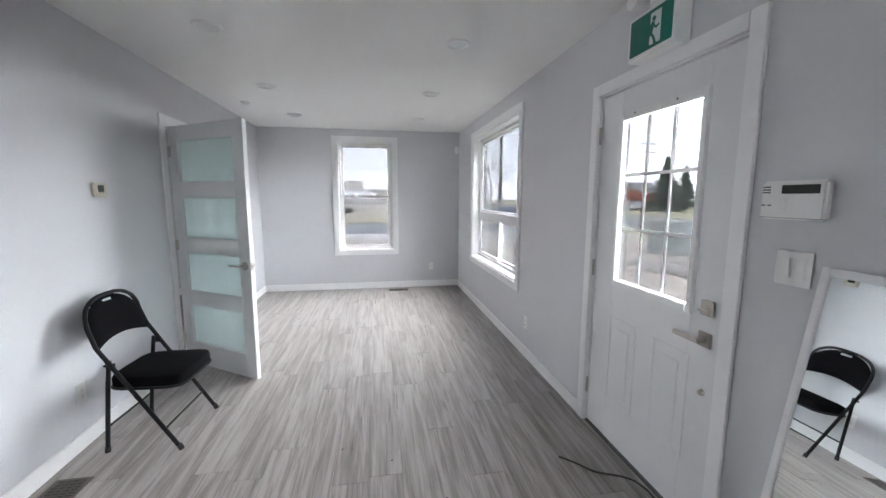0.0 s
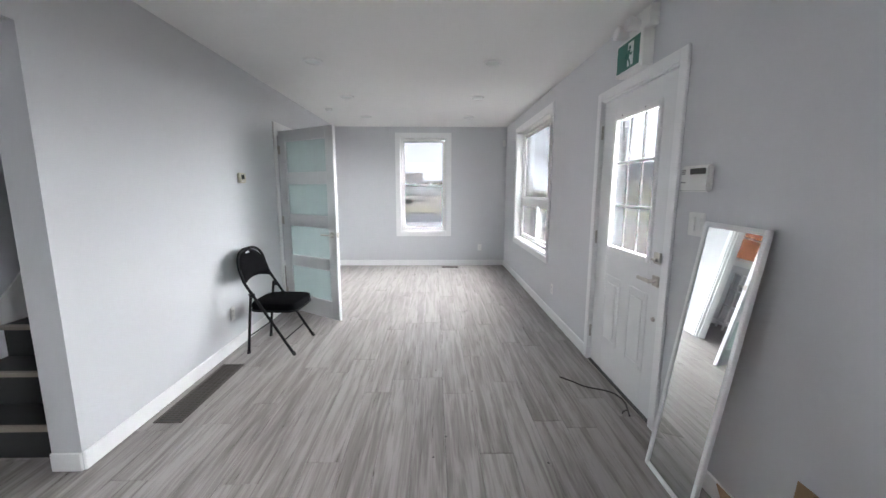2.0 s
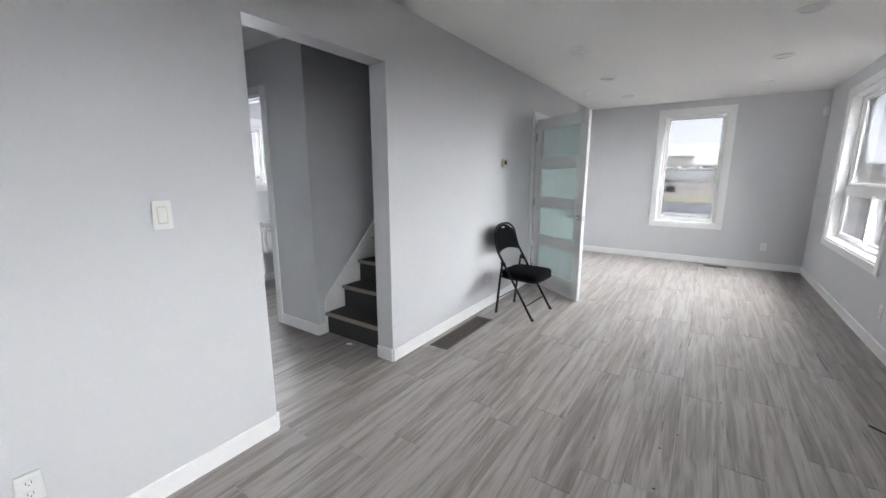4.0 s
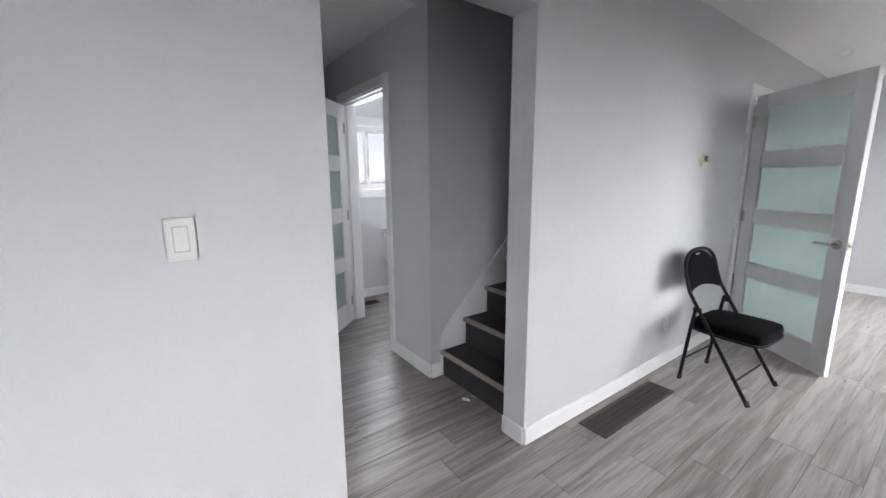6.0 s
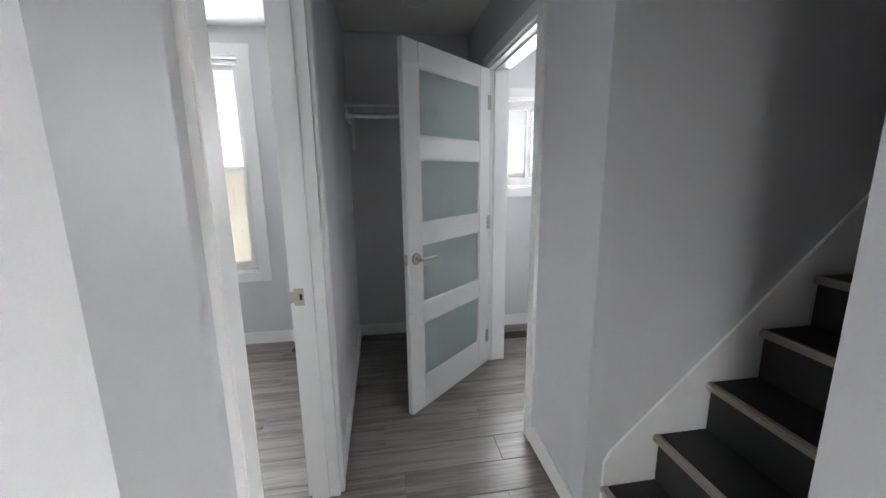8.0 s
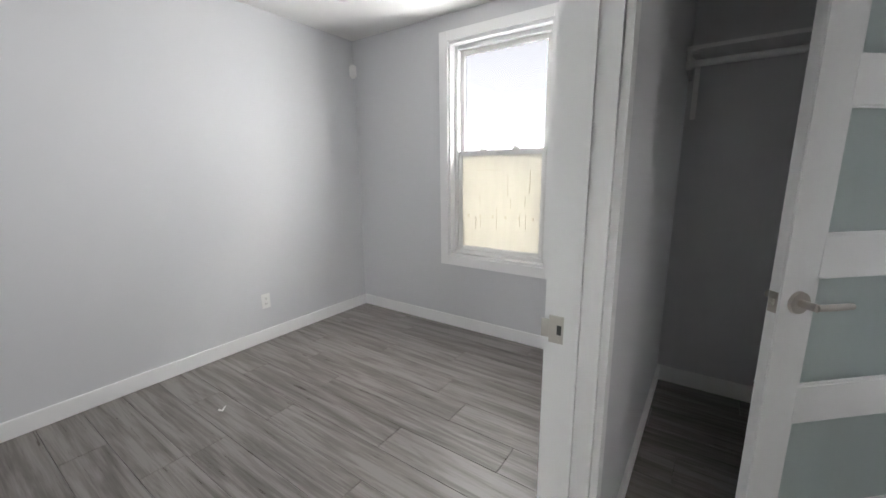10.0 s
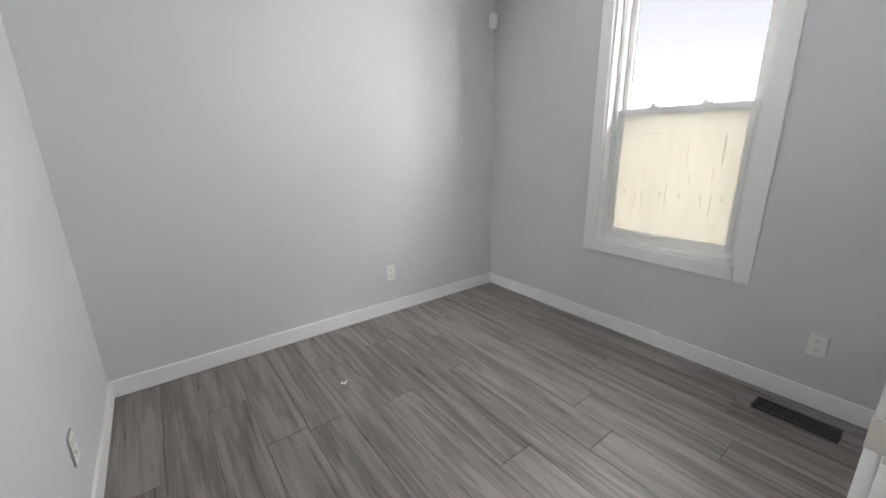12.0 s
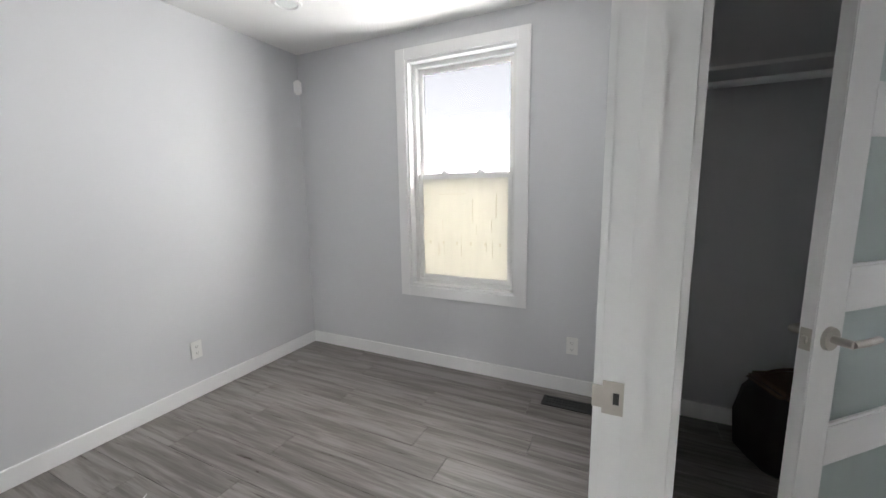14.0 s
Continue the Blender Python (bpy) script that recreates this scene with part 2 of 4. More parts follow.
def part(name, bm, mat, parent=None, label=""):
    ob = new(name, mesh_of(name, bm, mat))
    if parent is not None:
        ob.parent = parent
    return tagged(ob, label)


def thing(name, m, label, category, group="", kind=""):
    ob = new(name)
    ob.empty_display_size = 0.1
    ob.matrix_world = m
    return tagged(ob, label, category, group, kind)


def structure(name, bm, mat, label=""):
    return tagged(part(name, bm, mat), label, kind="structure")


NB = bmesh.new


# ---- the shell ----
XE, XL, YN, XW = 1.285, -1.77, 6.076, -4.675
ZM, ZH = 2.49, 2.44


def wall(name, axis, t0, t1, a0, a1, z1=2.75, holes=(), z0=-0.3):
    """A wall between the faces t0 and t1, with openings (from, to, bottom, top) through it."""
    bm = NB()
    cuts = sorted({a0, a1, *[h for o in holes for h in o[:2]]})
    for p, q in zip(cuts, cuts[1:]):
        zs = sorted((o[2], o[3]) for o in holes if o[0] <= p and q <= o[1])
        low = z0
        for b, c in [*zs, (z1, z1)]:
            if b > low + 1e-4:
                block(bm, (t0, p, low) if axis == "x" else (p, t0, low), (t1, q, b) if axis == "x" else (q, t1, b))
            low = c
    bmesh.ops.remove_doubles(bm, verts=bm.verts, dist=1e-4)
    return structure(name, bm, PAINT, "smooth painted light grey wall")


wall("wall_east", "x", XE, XE + 0.2, -3.0, YN, holes=[(1.075, 2.065, -0.06, 2.07), (3.372, 5.142, 0.637, 2.257), (-2.35, -1.35, 0.622, 2.313)])
wall("wall_north", "y", YN, YN + 0.2, XW - 0.2, XE + 0.2, holes=[(-0.63, 0.222, 0.622, 2.313), (-4.15, -3.25, 1.25, 2.2)])
wall("wall_west", "x", XW - 0.2, XW, -2.957, YN, holes=[(-1.733, -0.91, 0.613, 2.247), (0.97, 1.75, 1.25, 1.985)])
wall("wall_south", "y", -3.2, -3.0, -1.92, XE + 0.2)
wall("wall_partition", "x", -1.92, XL, -3.0, YN, 5.0, holes=[(-0.155, 0.80, -0.06, 2.105), (3.46, 4.38, -0.06, 2.06)])
wall("wall_office_south", "y", -2.957, -2.757, XW, -1.92)
wall("wall_office_hall", "y", -0.275, -0.155, XW, -1.92, holes=[(-2.97, -2.04, -0.06, 2.06)])
wall("wall_hall_north", "y", 0.80, 0.94, XW, -2.63, holes=[(-4.06, -3.205, -0.06, 2.06)])
wall("wall_stair_west", "x", -2.75, -2.63, 0.94, 3.3, 5.0)
wall("wall_stair_corner", "x", -2.75, -2.63, 0.66, 0.94, 5.0, z0=2.752)
wall("wall_stair_north", "y", 3.3, 3.42, -2.75, -1.92, 5.0)
wall("wall_back_room", "y", 3.3, 3.42, XW, -2.75)
wall("wall_stair_south", "y", 0.66, 0.80, -2.75, -1.92, 5.0, z0=2.44)


def slab(name, a, b, mat, label):
    return structure(name, block(NB(), a, b), mat, label)


slab("ceiling", (XL, -3.0, ZM), (XE, YN, ZM + 0.2), CEIL, "flat white painted ceiling")
slab("ceiling_hall", (XW, -0.155, ZH), (-1.92, 0.66, ZH + 0.15), CEIL, "flat white painted hall ceiling")
slab("ceiling_hall_end", (XW, 0.66, ZH), (-2.75, 0.80, ZH + 0.15), CEIL, "flat white painted hall ceiling")
slab("ceiling_office", (XW, -2.757, ZH), (-1.92, -0.275, ZH + 0.15), CEIL, "flat white painted office ceiling")
slab("ceiling_bathroom", (XW, 0.94, ZH), (-2.75, 3.3, ZH + 0.15), CEIL, "flat white painted bathroom ceiling")
slab("ceiling_back_room", (XW, 3.42, ZH), (-1.92, YN, ZH + 0.15), CEIL, "flat white painted back room ceiling")
slab("ceiling_stairwell", (-2.75, 0.66, 5.0), (XL, 3.42, 5.1), CEIL, "high plain stairwell ceiling")
slab("roof", (XW - 0.5, -3.5, 2.75), (-2.76, YN + 0.5, 2.9), ROOF, "flat grey roof deck")
slab("roof_middle", (-2.76, -3.5, 2.75), (XL + 0.01, 0.66, 2.9), ROOF, "flat grey roof deck")
slab("roof_back", (-2.76, 3.42, 2.75), (XL + 0.01, YN + 0.5, 2.9), ROOF, "flat grey roof deck")
slab("roof_east", (XL + 0.01, -3.5, 2.75), (XE + 0.5, YN + 0.5, 2.9), ROOF, "flat grey roof deck")
slab("floor", (XW, -3.0, -0.3), (XE, YN, -0.012), SLOT, "subfloor under grey laminate planks")


def baseboard(a, b, nx, ny):
    """A run of white baseboard from a to b on a wall whose face looks along (nx, ny)."""
    bm = NB()
    (x0, y0), (x1, y1) = a, b
    block(bm, (min(x0, x0 + nx * 0.014, x1), min(y0, y0 + ny * 0.014, y1), 0.0),
          (max(x0, x0 + nx * 0.014, x1), max(y0, y0 + ny * 0.014, y1), 0.098), 0.003)
    return structure("baseboard", bm, WHITE, "white painted flat baseboard")


for run in [((XE, -3.0), (XE, 1.012), -1, 0), ((XE, 2.13), (XE, YN), -1, 0), ((XL, YN), (XE, YN), 0, -1),
            ((XL, -3.0), (XL, -0.155), 1, 0), ((XL, 0.80), (XL, 3.39), 1, 0), ((XL, 4.45), (XL, YN), 1, 0),
            ((XL, 0.80), (-1.92, 0.80), 0, -1), ((XL, -0.155), (-1.92, -0.155), 0, 1),
            ((-3.134, 0.80), (-2.63, 0.80), 0, -1), ((XW, 0.80), (-4.13, 0.80), 0, -1),
            ((XW, -0.155), (-3.06, -0.155), 0, 1), ((XW, -0.155), (XW, 0.80), 1, 0),
            ((-2.63, 0.80), (-2.63, 0.875), 1, 0),
            ((XW, -2.757), (XW, -0.275), 1, 0), ((XW, -2.757), (-1.92, -2.757), 0, 1), ((-1.92, -2.757), (-1.92, -0.275), -1, 0),
            ((XW, -0.275), (-3.04, -0.275), 0, -1), ((XW, 0.94), (XW, 3.3), 1, 0), ((XW, 3.3), (-2.75, 3.3), 0, -1),
            ((XW, YN), (-1.92, YN), 0, -1)]:
    baseboard(*run)


def frame_on_wall(name, m, w, h, sill=None, width=0.075, proud=0.017, foot=True, label="flat white painted casing"):
    """Casing round an opening w wide and h high. m: x along the wall, y out of the room, origin at the opening's lower left."""
    bm = NB()
    low = 0 if foot else -width
    block(bm, (-width, -proud, low), (0.002, 0.0, h + width), 0.003)
    block(bm, (w - 0.002, -proud, low), (w + width, 0.0, h + width), 0.003)
    block(bm, (0.0021, -proud, h - 0.002), (w - 0.0021, 0.0, h + width), 0.003)
    if not foot:
        block(bm, (0.0021, -proud, -width), (w - 0.0021, 0.0, 0.002), 0.003)
    bmesh.ops.transform(bm, matrix=m, verts=bm.verts)
    return structure(name, bm, WHITE, label)


def jamb_lining(m, w, h, depth, foot=True, stop=None):
    """White boards lining the sides and head of an opening, with a door stop."""
    bm = NB()
    t = 0.018
    low = 0.0
    block(bm, (0, 0, low), (t, depth, h)), block(bm, (w - t, 0, low), (w, depth, h)), block(bm, (t, 0, h - t), (w - t, depth, h))
    if not foot:
        block(bm, (t, 0, 0), (w - t, depth, t))
    if stop is not None:
        for x0, x1 in ((t, t + 0.011), (w - t - 0.011, w - t)):
            block(bm, (x0, stop, low), (x1, stop + 0.035, h - t))
        block(bm, (t + 0.011, stop, h - t - 0.011), (w - t - 0.011, stop + 0.035, h - t))
    bmesh.ops.transform(bm, matrix=m, verts=bm.verts)
    return structure("trim", bm, WHITE, "white painted jamb boards")


EAST, NORTH, WEST = -90, 0, 90   # the way each outer wall looks from inside


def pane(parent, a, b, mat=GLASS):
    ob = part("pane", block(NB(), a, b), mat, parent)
    # No shadow from the pane, so daylight enters undimmed by its tint.
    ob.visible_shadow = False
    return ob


def sash(parent, w, h, x, y, z, stile=0.035, name="sash", thick=0.03, glass=True):
    bm = NB()
    block(bm, (x, y, z), (x + stile, y + thick, z + h), 0.004), block(bm, (x + w - stile, y, z), (x + w, y + thick, z + h), 0.004)
    block(bm, (x + stile, y, z), (x + w - stile, y + thick, z + stile), 0.004)
    block(bm, (x + stile, y, z + h - stile), (x + w - stile, y + thick, z + h), 0.004)
    ob = part(name, bm, VINYL, parent)
    if glass:
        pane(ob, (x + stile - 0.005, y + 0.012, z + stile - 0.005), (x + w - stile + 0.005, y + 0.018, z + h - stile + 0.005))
    return ob


def window_frame(parent, w, h, y0, y1, t=0.03):
    bm = NB()
    block(bm, (0.018, y0, 0.018), (0.018 + t, y1, h - 0.018), 0.003), block(bm, (w - 0.018 - t, y0, 0.018), (w - 0.018, y1, h - 0.018), 0.003)
    block(bm, (0.018 + t, y0, 0.018), (w - 0.018 - t, y1, 0.018 + t), 0.003), block(bm, (0.018 + t, y0, h - 0.018 - t), (w - 0.018 - t, y1, h - 0.018), 0.003)
    return part("window_frame", bm, VINYL, parent)


def double_hung(name, m, w, h, label):
    frame_on_wall("trim", m, w, h, foot=False)
    jamb_lining(m, w, h, 0.2, foot=False)
    top = tagged(thing(name, m, label, "window"), kind="structure")
    window_frame(top, w, h, 0.06, 0.14)
    iw, ih, o = w - 0.096, h - 0.096, 0.048
    sash(top, iw, ih / 2 + 0.02, o, 0.105, o + ih / 2 - 0.02, name="upper_sash")
    low = sash(top, iw, ih / 2 + 0.02, o, 0.07, o, name="lower_sash")
    for x in (0.3, 0.68):
        bm = NB()
        block(bm, (o + iw * x - 0.03, 0.075, o + ih / 2 + 0.02), (o + iw * x + 0.03, 0.1, o + ih / 2 + 0.03), 0.003)
        rod(bm, (o + iw * x, 0.085, o + ih / 2 + 0.03), (o + iw * x, 0.085, o + ih / 2 + 0.04), 0.011)
        block(bm, (o + iw * x - 0.02, 0.07, o + ih / 2 + 0.034), (o + iw * x + 0.004, 0.085, o + ih / 2 + 0.043), 0.003)
        part("sash_lock", bm, VINYL, low)
    return top


# window in the far wall
double_hung("window_1", pose(-0.63, YN, 0.622), 0.852, 1.691, "white vinyl double-hung window, glass darkened to dim the view")
bm = NB()
rod(bm, (0.16, YN + 0.05, 0.66), (0.16, YN + 0.05, 2.25), 0.012)
structure("trim", bm, PLASTIC, "thin white tilt wand hanging beside the window")

# picture window above two sliders, in the east wall
W2, H2 = 1.77, 1.62


def picture_window(name, y):
    m = pose(XE, y, 0.637, 0, 0, EAST)
    frame_on_wall("trim", m, W2, H2, foot=False)
    jamb_lining(m, W2, H2, 0.2, foot=False)
    win = tagged(thing(name, m, "large white picture window above two sliding panes", "window"), kind="structure")
    window_frame(win, W2, H2, 0.09, 0.17, 0.035)
    part("transom_bar", block(NB(), (0.053, 0.085, 0.545), (W2 - 0.053, 0.165, 0.635), 0.004), VINYL, win)
    sash(win, W2 - 0.106, H2 - 0.635 - 0.053, 0.053, 0.115, 0.635, 0.025, "picture_sash")
    sash(win, W2 / 2 - 0.04, 0.492, 0.053, 0.10, 0.053, 0.032, "sliding_sash")
    sash(win, W2 / 2 - 0.03, 0.492, W2 / 2 - 0.023, 0.132, 0.053, 0.032, "sliding_sash")


picture_window("window_2", 5.142)
# Out of view; added because light on partition and stair wall implies it.
double_hung("window_6", pose(XE, -1.35, 0.622, 0, 0, EAST), 1.0, 1.691, "white vinyl double-hung window towards the street, out of view")

# office window, its lower half covered by a cream sheet
OW = pose(XW, -1.733, 0.613, 0, 0, WEST)
win = double_hung("window_3", OW, 0.823, 1.634, "white double-hung window, lower half covered by cream sheet")
cover = part("cover_sheet", block(NB(), (0.07, 0.0775, 0.07), (0.753, 0.080, 0.81)), SHEET, win, "translucent cream sheet with faint streaks")
bm = NB()
for i in range(6):
    block(bm, (0.13 + i * 0.11, 0.0755, 0.32), (0.145 + i * 0.11, 0.0774, 0.345), 0.0005)
rng = random.Random(4)
for i in range(12):
    x, z = rng.uniform(0.11, 0.7), rng.uniform(0.2, 0.6)
    block(bm, (x, 0.0755, z), (x + 0.003, 0.0774, z + rng.uniform(0.05, 0.18)))
block(bm, (0.22, 0.0755, 0.69), (0.42, 0.0774, 0.693))
part("stain", bm, SHEETMARK, cover, "faint brown drip marks")

# bathroom slider
m = pose(XW, 0.97, 1.25, 0, 0, WEST)
frame_on_wall("trim", m, 0.78, 0.735, foot=False)
jamb_lining(m, 0.78, 0.735, 0.2, foot=False)
win = tagged(thing("window_4", m, "small white sliding bathroom window", "window"), kind="structure")
window_frame(win, 0.78, 0.735, 0.06, 0.14)
sash(win, 0.36, 0.639, 0.048, 0.07, 0.048)
sash(win, 0.36, 0.639, 0.372, 0.102, 0.048)

double_hung("window_5", pose(-4.15, YN, 1.25), 0.9, 0.95, "white double-hung window in the back room")


# ---- doors ----
def lever_set(parent, x, z, y_face, sign, toward, square=False):
    """A door lever: rose on the face y_face, lever reaching along x toward the hinge side."""
    bm = NB()
    if square:
        block(bm, (x - 0.032, y_face, z - 0.032), (x + 0.032, y_face + sign * 0.01, z + 0.032), 0.003)
    else:
        rod(bm, (x, y_face, z), (x, y_face + sign * 0.009, z), 0.033, 0.031, 24)
    handle = part("handle", bm, NICKEL, parent, "satin nickel lever handle")
    bm = NB()
    rod(bm, (x, y_face, z), (x, y_face + sign * 0.052, z), 0.011, 0.011, 16)
    if square:
        block(bm, (x - 0.012 * toward, y_face + sign * 0.043, z - 0.011), (x + toward * 0.125, y_face + sign * 0.055, z + 0.011), 0.003)
    else:
        chain(bm, [(x, y_face + sign * 0.05, z), (x + toward * 0.05, y_face + sign * 0.053, z), (x + toward * 0.12, y_face + sign * 0.045, z - 0.003)], 0.0095, 12)
    part("lever", bm, NICKEL, handle)
    return handle


def hinge(parent, x, y, z):
    bm = NB()
    rod(bm, (x, y, z - 0.045), (x, y, z + 0.045), 0.007, seg=10)
    block(bm, (x - 0.002, y, z - 0.045), (x + 0.028, y + 0.003, z + 0.045))
    part("hinge", bm, NICKEL, parent)


def glass_door(m, w, label, flip=1):
    """A white interior door with four frosted panes. The hinge line is at the origin, the leaf runs along +x; y is its thickness."""
    top = thing("glass_panel_door", m, label, "door", "white doors with four frosted panes")
    t, h, z0, st = 0.035, 2.02, 0.012, 0.115
    ph = (h - 0.115 * 4 - 0.19) / 4
    bm = NB()
    block(bm, (0, 0, z0), (st, t, z0 + h), 0.0025), block(bm, (w - st, 0, z0), (w, t, z0 + h), 0.0025)
    z = z0
    rails = [0.19, 0.115, 0.115, 0.115, 0.115]
    spots = []
    for i, r in enumerate(rails):
        block(bm, (st, 0.0006, z), (w - st, t - 0.0006, z + r))
        z += r
        if i < 4:
            spots.append(z)
            z += ph
    leaf = part("leaf", bm, DOORW, top, "white painted stile and rail frame")
    for z in spots:
        part("pane", block(NB(), (st - 0.006, t / 2 - 0.004, z - 0.006), (w - st + 0.006, t / 2 + 0.004, z + ph + 0.006)), FROST, leaf, "frosted greenish glass")
        bm = NB()
        for y0, y1 in ((0.004, t / 2 - 0.005), (t / 2 + 0.005, t - 0.004)):
            for a, b in (((st, z), (st + 0.008, z + ph)), ((w - st - 0.008, z), (w - st, z + ph)), ((st + 0.008, z), (w - st - 0.008, z + 0.008)), ((st + 0.008, z + ph - 0.008), (w - st - 0.008, z + ph))):
                block(bm, (a[0], y0, a[1]), (b[0], y1, b[1]))
        part("glazing_bead", bm, DOORW, leaf)
    zl = 0.93
    lever_set(top, w - 0.06, zl, 0, -1, -1), lever_set(top, w - 0.06, zl, t, 1, -1)
    bm = block(NB(), (w - 0.0005, t / 2 - 0.0125, zl - 0.03), (w + 0.0015, t / 2 + 0.0125, zl + 0.03))
    block(bm, (w, t / 2 - 0.006, zl - 0.01), (w + 0.01, t / 2 + 0.006, zl + 0.01), 0.002)
    part("latch", bm, NICKEL, top)
    for z in (0.22, 1.05, 1.83):
        hinge(top, -0.004, -0.003 if flip > 0 else t, z)
    return top


def leaf_pose(hx, hy, ex, ey):
    return pose(hx, hy, 0, 0, 0, math.degrees(math.atan2(ey - hy, ex - hx)))


glass_door(leaf_pose(-1.745, 3.475, -1.02, 2.975), 0.89, "open white door with four frosted panes beside the chair")
glass_door(leaf_pose(-4.03, 0.775, -3.512, 0.225), 0.815, "open white door with four frosted panes at the bathroom", -1)
glass_door(leaf_pose(-2.052, -0.292, -1.975, -1.17), 0.88, "open white door with four frosted panes in the office")

# casings and jambs of the inner doors
m = pose(XL, 3.46, 0, 0, 0, 90)
frame_on_wall("door_1", m, 0.92, 2.06, width=0.07)
jamb_lining(m, 0.92, 2.06, 0.15, stop=0.04)
m = pose(-4.06, 0.80, 0)
frame_on_wall("door_2", m, 0.855, 2.06, width=0.07)
jamb_lining(m, 0.855, 2.06, 0.14, stop=0.04)
m = pose(-2.04, -0.155, 0, 0, 0, 180)
frame_on_wall("door_3", m, 0.93, 2.06, width=0.058)
jamb_lining(m, 0.93, 2.06, 0.12, stop=0.045)
m = pose(-2.97, -0.275, 0)
frame_on_wall("door_3_inner", m, 0.93, 2.06, width=0.07)
bm = block(NB(), (-2.953, -0.274, 0.885), (-2.9505, -0.218, 0.955), 0.0008)
block(bm, (-2.953, -0.293, 0.897), (-2.9505, -0.274, 0.943))
plate = tagged(part("strike_plate", bm, NICKEL), "satin nickel strike plate let into the door jamb", "strike plate")
# Solid near-black block in place of the shade inside the hole.
bm = block(NB(), (-2.9512, -0.254, 0.908), (-2.9497, -0.243, 0.932))
part("latch_hole_shade", bm, SLOT, plate)
for z in (0.895, 0.945):
    part("screw", rod(NB(), (-2.951, -0.252, z), (-2.9495, -0.252, z), 0.004), NICKEL, plate)


# front door with nine panes
def front_door():
    m = pose(XE, 2.065, 0, 0, 0, EAST)
    frame_on_wall("door_4", pose(XE, 2.053, 0, 0, 0, EAST), 0.95, 2.06, width=0.065)
    bm = NB()
    block(bm, (0, 0, 0), (0.02, 0.2, 2.07)), block(bm, (0.97, 0, 0), (0.99, 0.2, 2.07)), block(bm, (0.02, 0, 2.05), (0.97, 0.2, 2.07))
    for a, b in (((0.02, 0.062, 0), (0.034, 0.1, 2.05)), ((0.956, 0.062, 0), (0.97, 0.1, 2.05)), ((0.034, 0.062, 2.036), (0.956, 0.1, 2.05))):
        block(bm, a, b)
    bmesh.ops.transform(bm, matrix=m, verts=bm.verts)
    structure("trim", bm, WHITE, "white painted door frame")
    bm = block(NB(), (0.02, 0.0, -0.06), (0.97, 0.22, 0.008), 0.003)
    bmesh.ops.transform(bm, matrix=m, verts=bm.verts)
    structure("threshold", bm, SLOT, "dark worn door threshold")
    top = thing("front_door", m, "closed white steel front door with nine-pane window", "door")
    y0, y1 = 0.015, 0.059
    gx0, gx1, gz0, gz1 = 0.21, 0.785, 0.972, 1.905
    bm = NB()
    block(bm, (0.024, y0, 0.012), (gx0, y1, 2.046), 0.002), block(bm, (gx1, y0, 0.012), (0.966, y1, 2.046), 0.002)
    block(bm, (gx0, y0 + 0.0003, 0.012), (gx1, y1, gz0)), block(bm, (gx0, y0 + 0.0003, gz1), (gx1, y1, 2.046))
    leaf = part("leaf", bm, DOORW, top, "white painted steel slab")
    bm = NB()
    fw = 0.035
    for a, b in (((gx0 - 0.012, gz0 - 0.012), (gx0 + fw - 0.012, gz1 + 0.012)), ((gx1 - fw + 0.012, gz0 - 0.012), (gx1 + 0.012, gz1 + 0.012)),
                 ((gx0 + fw - 0.012, gz0 - 0.012), (gx1 - fw + 0.012, gz0 + fw - 0.012)), ((gx0 + fw - 0.012, gz1 - fw + 0.012), (gx1 - fw + 0.012, gz1 + 0.012))):
        block(bm, (a[0], y0 - 0.012, a[1]), (b[0], y0 + 0.02, b[1]), 0.005)
    lite = part("window_frame", bm, VINYL, leaf)
    ix0, ix1, iz0, iz1 = gx0 + 0.023, gx1 - 0.023, gz0 + 0.023, gz1 - 0.023
    for i in (1, 2):
        x = ix0 + (ix1 - ix0) * i / 3
        part("grille_bar", block(NB(), (x - 0.008, y0 + 0.012, iz0), (x + 0.008, y0 + 0.024, iz1), 0.003), VINYL, leaf)
        z = iz0 + (iz1 - iz0) * i / 3
        part("grille_bar", block(NB(), (ix0, y0 + 0.0115, z - 0.008), (ix1, y0 + 0.0245, z + 0.008), 0.003), VINYL, leaf)
    for i in range(3):
        for j in range(3):
            xa, xb = [ix0 + (ix1 - ix0) * k / 3 for k in (i, i + 1)]
            za, zb = [iz0 + (iz1 - iz0) * k / 3 for k in (j, j + 1)]
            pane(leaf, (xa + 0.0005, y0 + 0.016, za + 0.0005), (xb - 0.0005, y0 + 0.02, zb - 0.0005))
    for x in (0.33, 0.62):
        part("screw_cap", rod(NB(), (x, y0 - 0.013, gz1), (x, y0 - 0.009, gz1), 0.005), SLOT, leaf)
    # two raised panels
    for xa, xb in ((0.195, 0.445), (0.555, 0.80)):
        bm = NB()
        za, zb, d = 0.26, 0.775, 0.03
        for a, b in (((xa, za), (xa + d, zb)), ((xb - d, za), (xb, zb)), ((xa + d, za), (xb - d, za + d)), ((xa + d, zb - d), (xb - d, zb))):
            block(bm, (a[0], y0 - 0.003, a[1]), (b[0], y0 + 0.004, b[1]), 0.0028)
        block(bm, (xa + 0.055, y0 - 0.004, za + 0.055), (xb - 0.055, y0 + 0.004, zb - 0.055), 0.0038)
        part("panel", bm, DOORW, leaf)
    lever_set(top, 0.875, 0.872, y0, -1, -1, True)
    bm = block(NB(), (0.843, y0 - 0.012, 0.975), (0.907, y0, 1.042), 0.003)
    bolt = part("deadbolt", bm, NICKEL, top, "square satin nickel deadbolt")
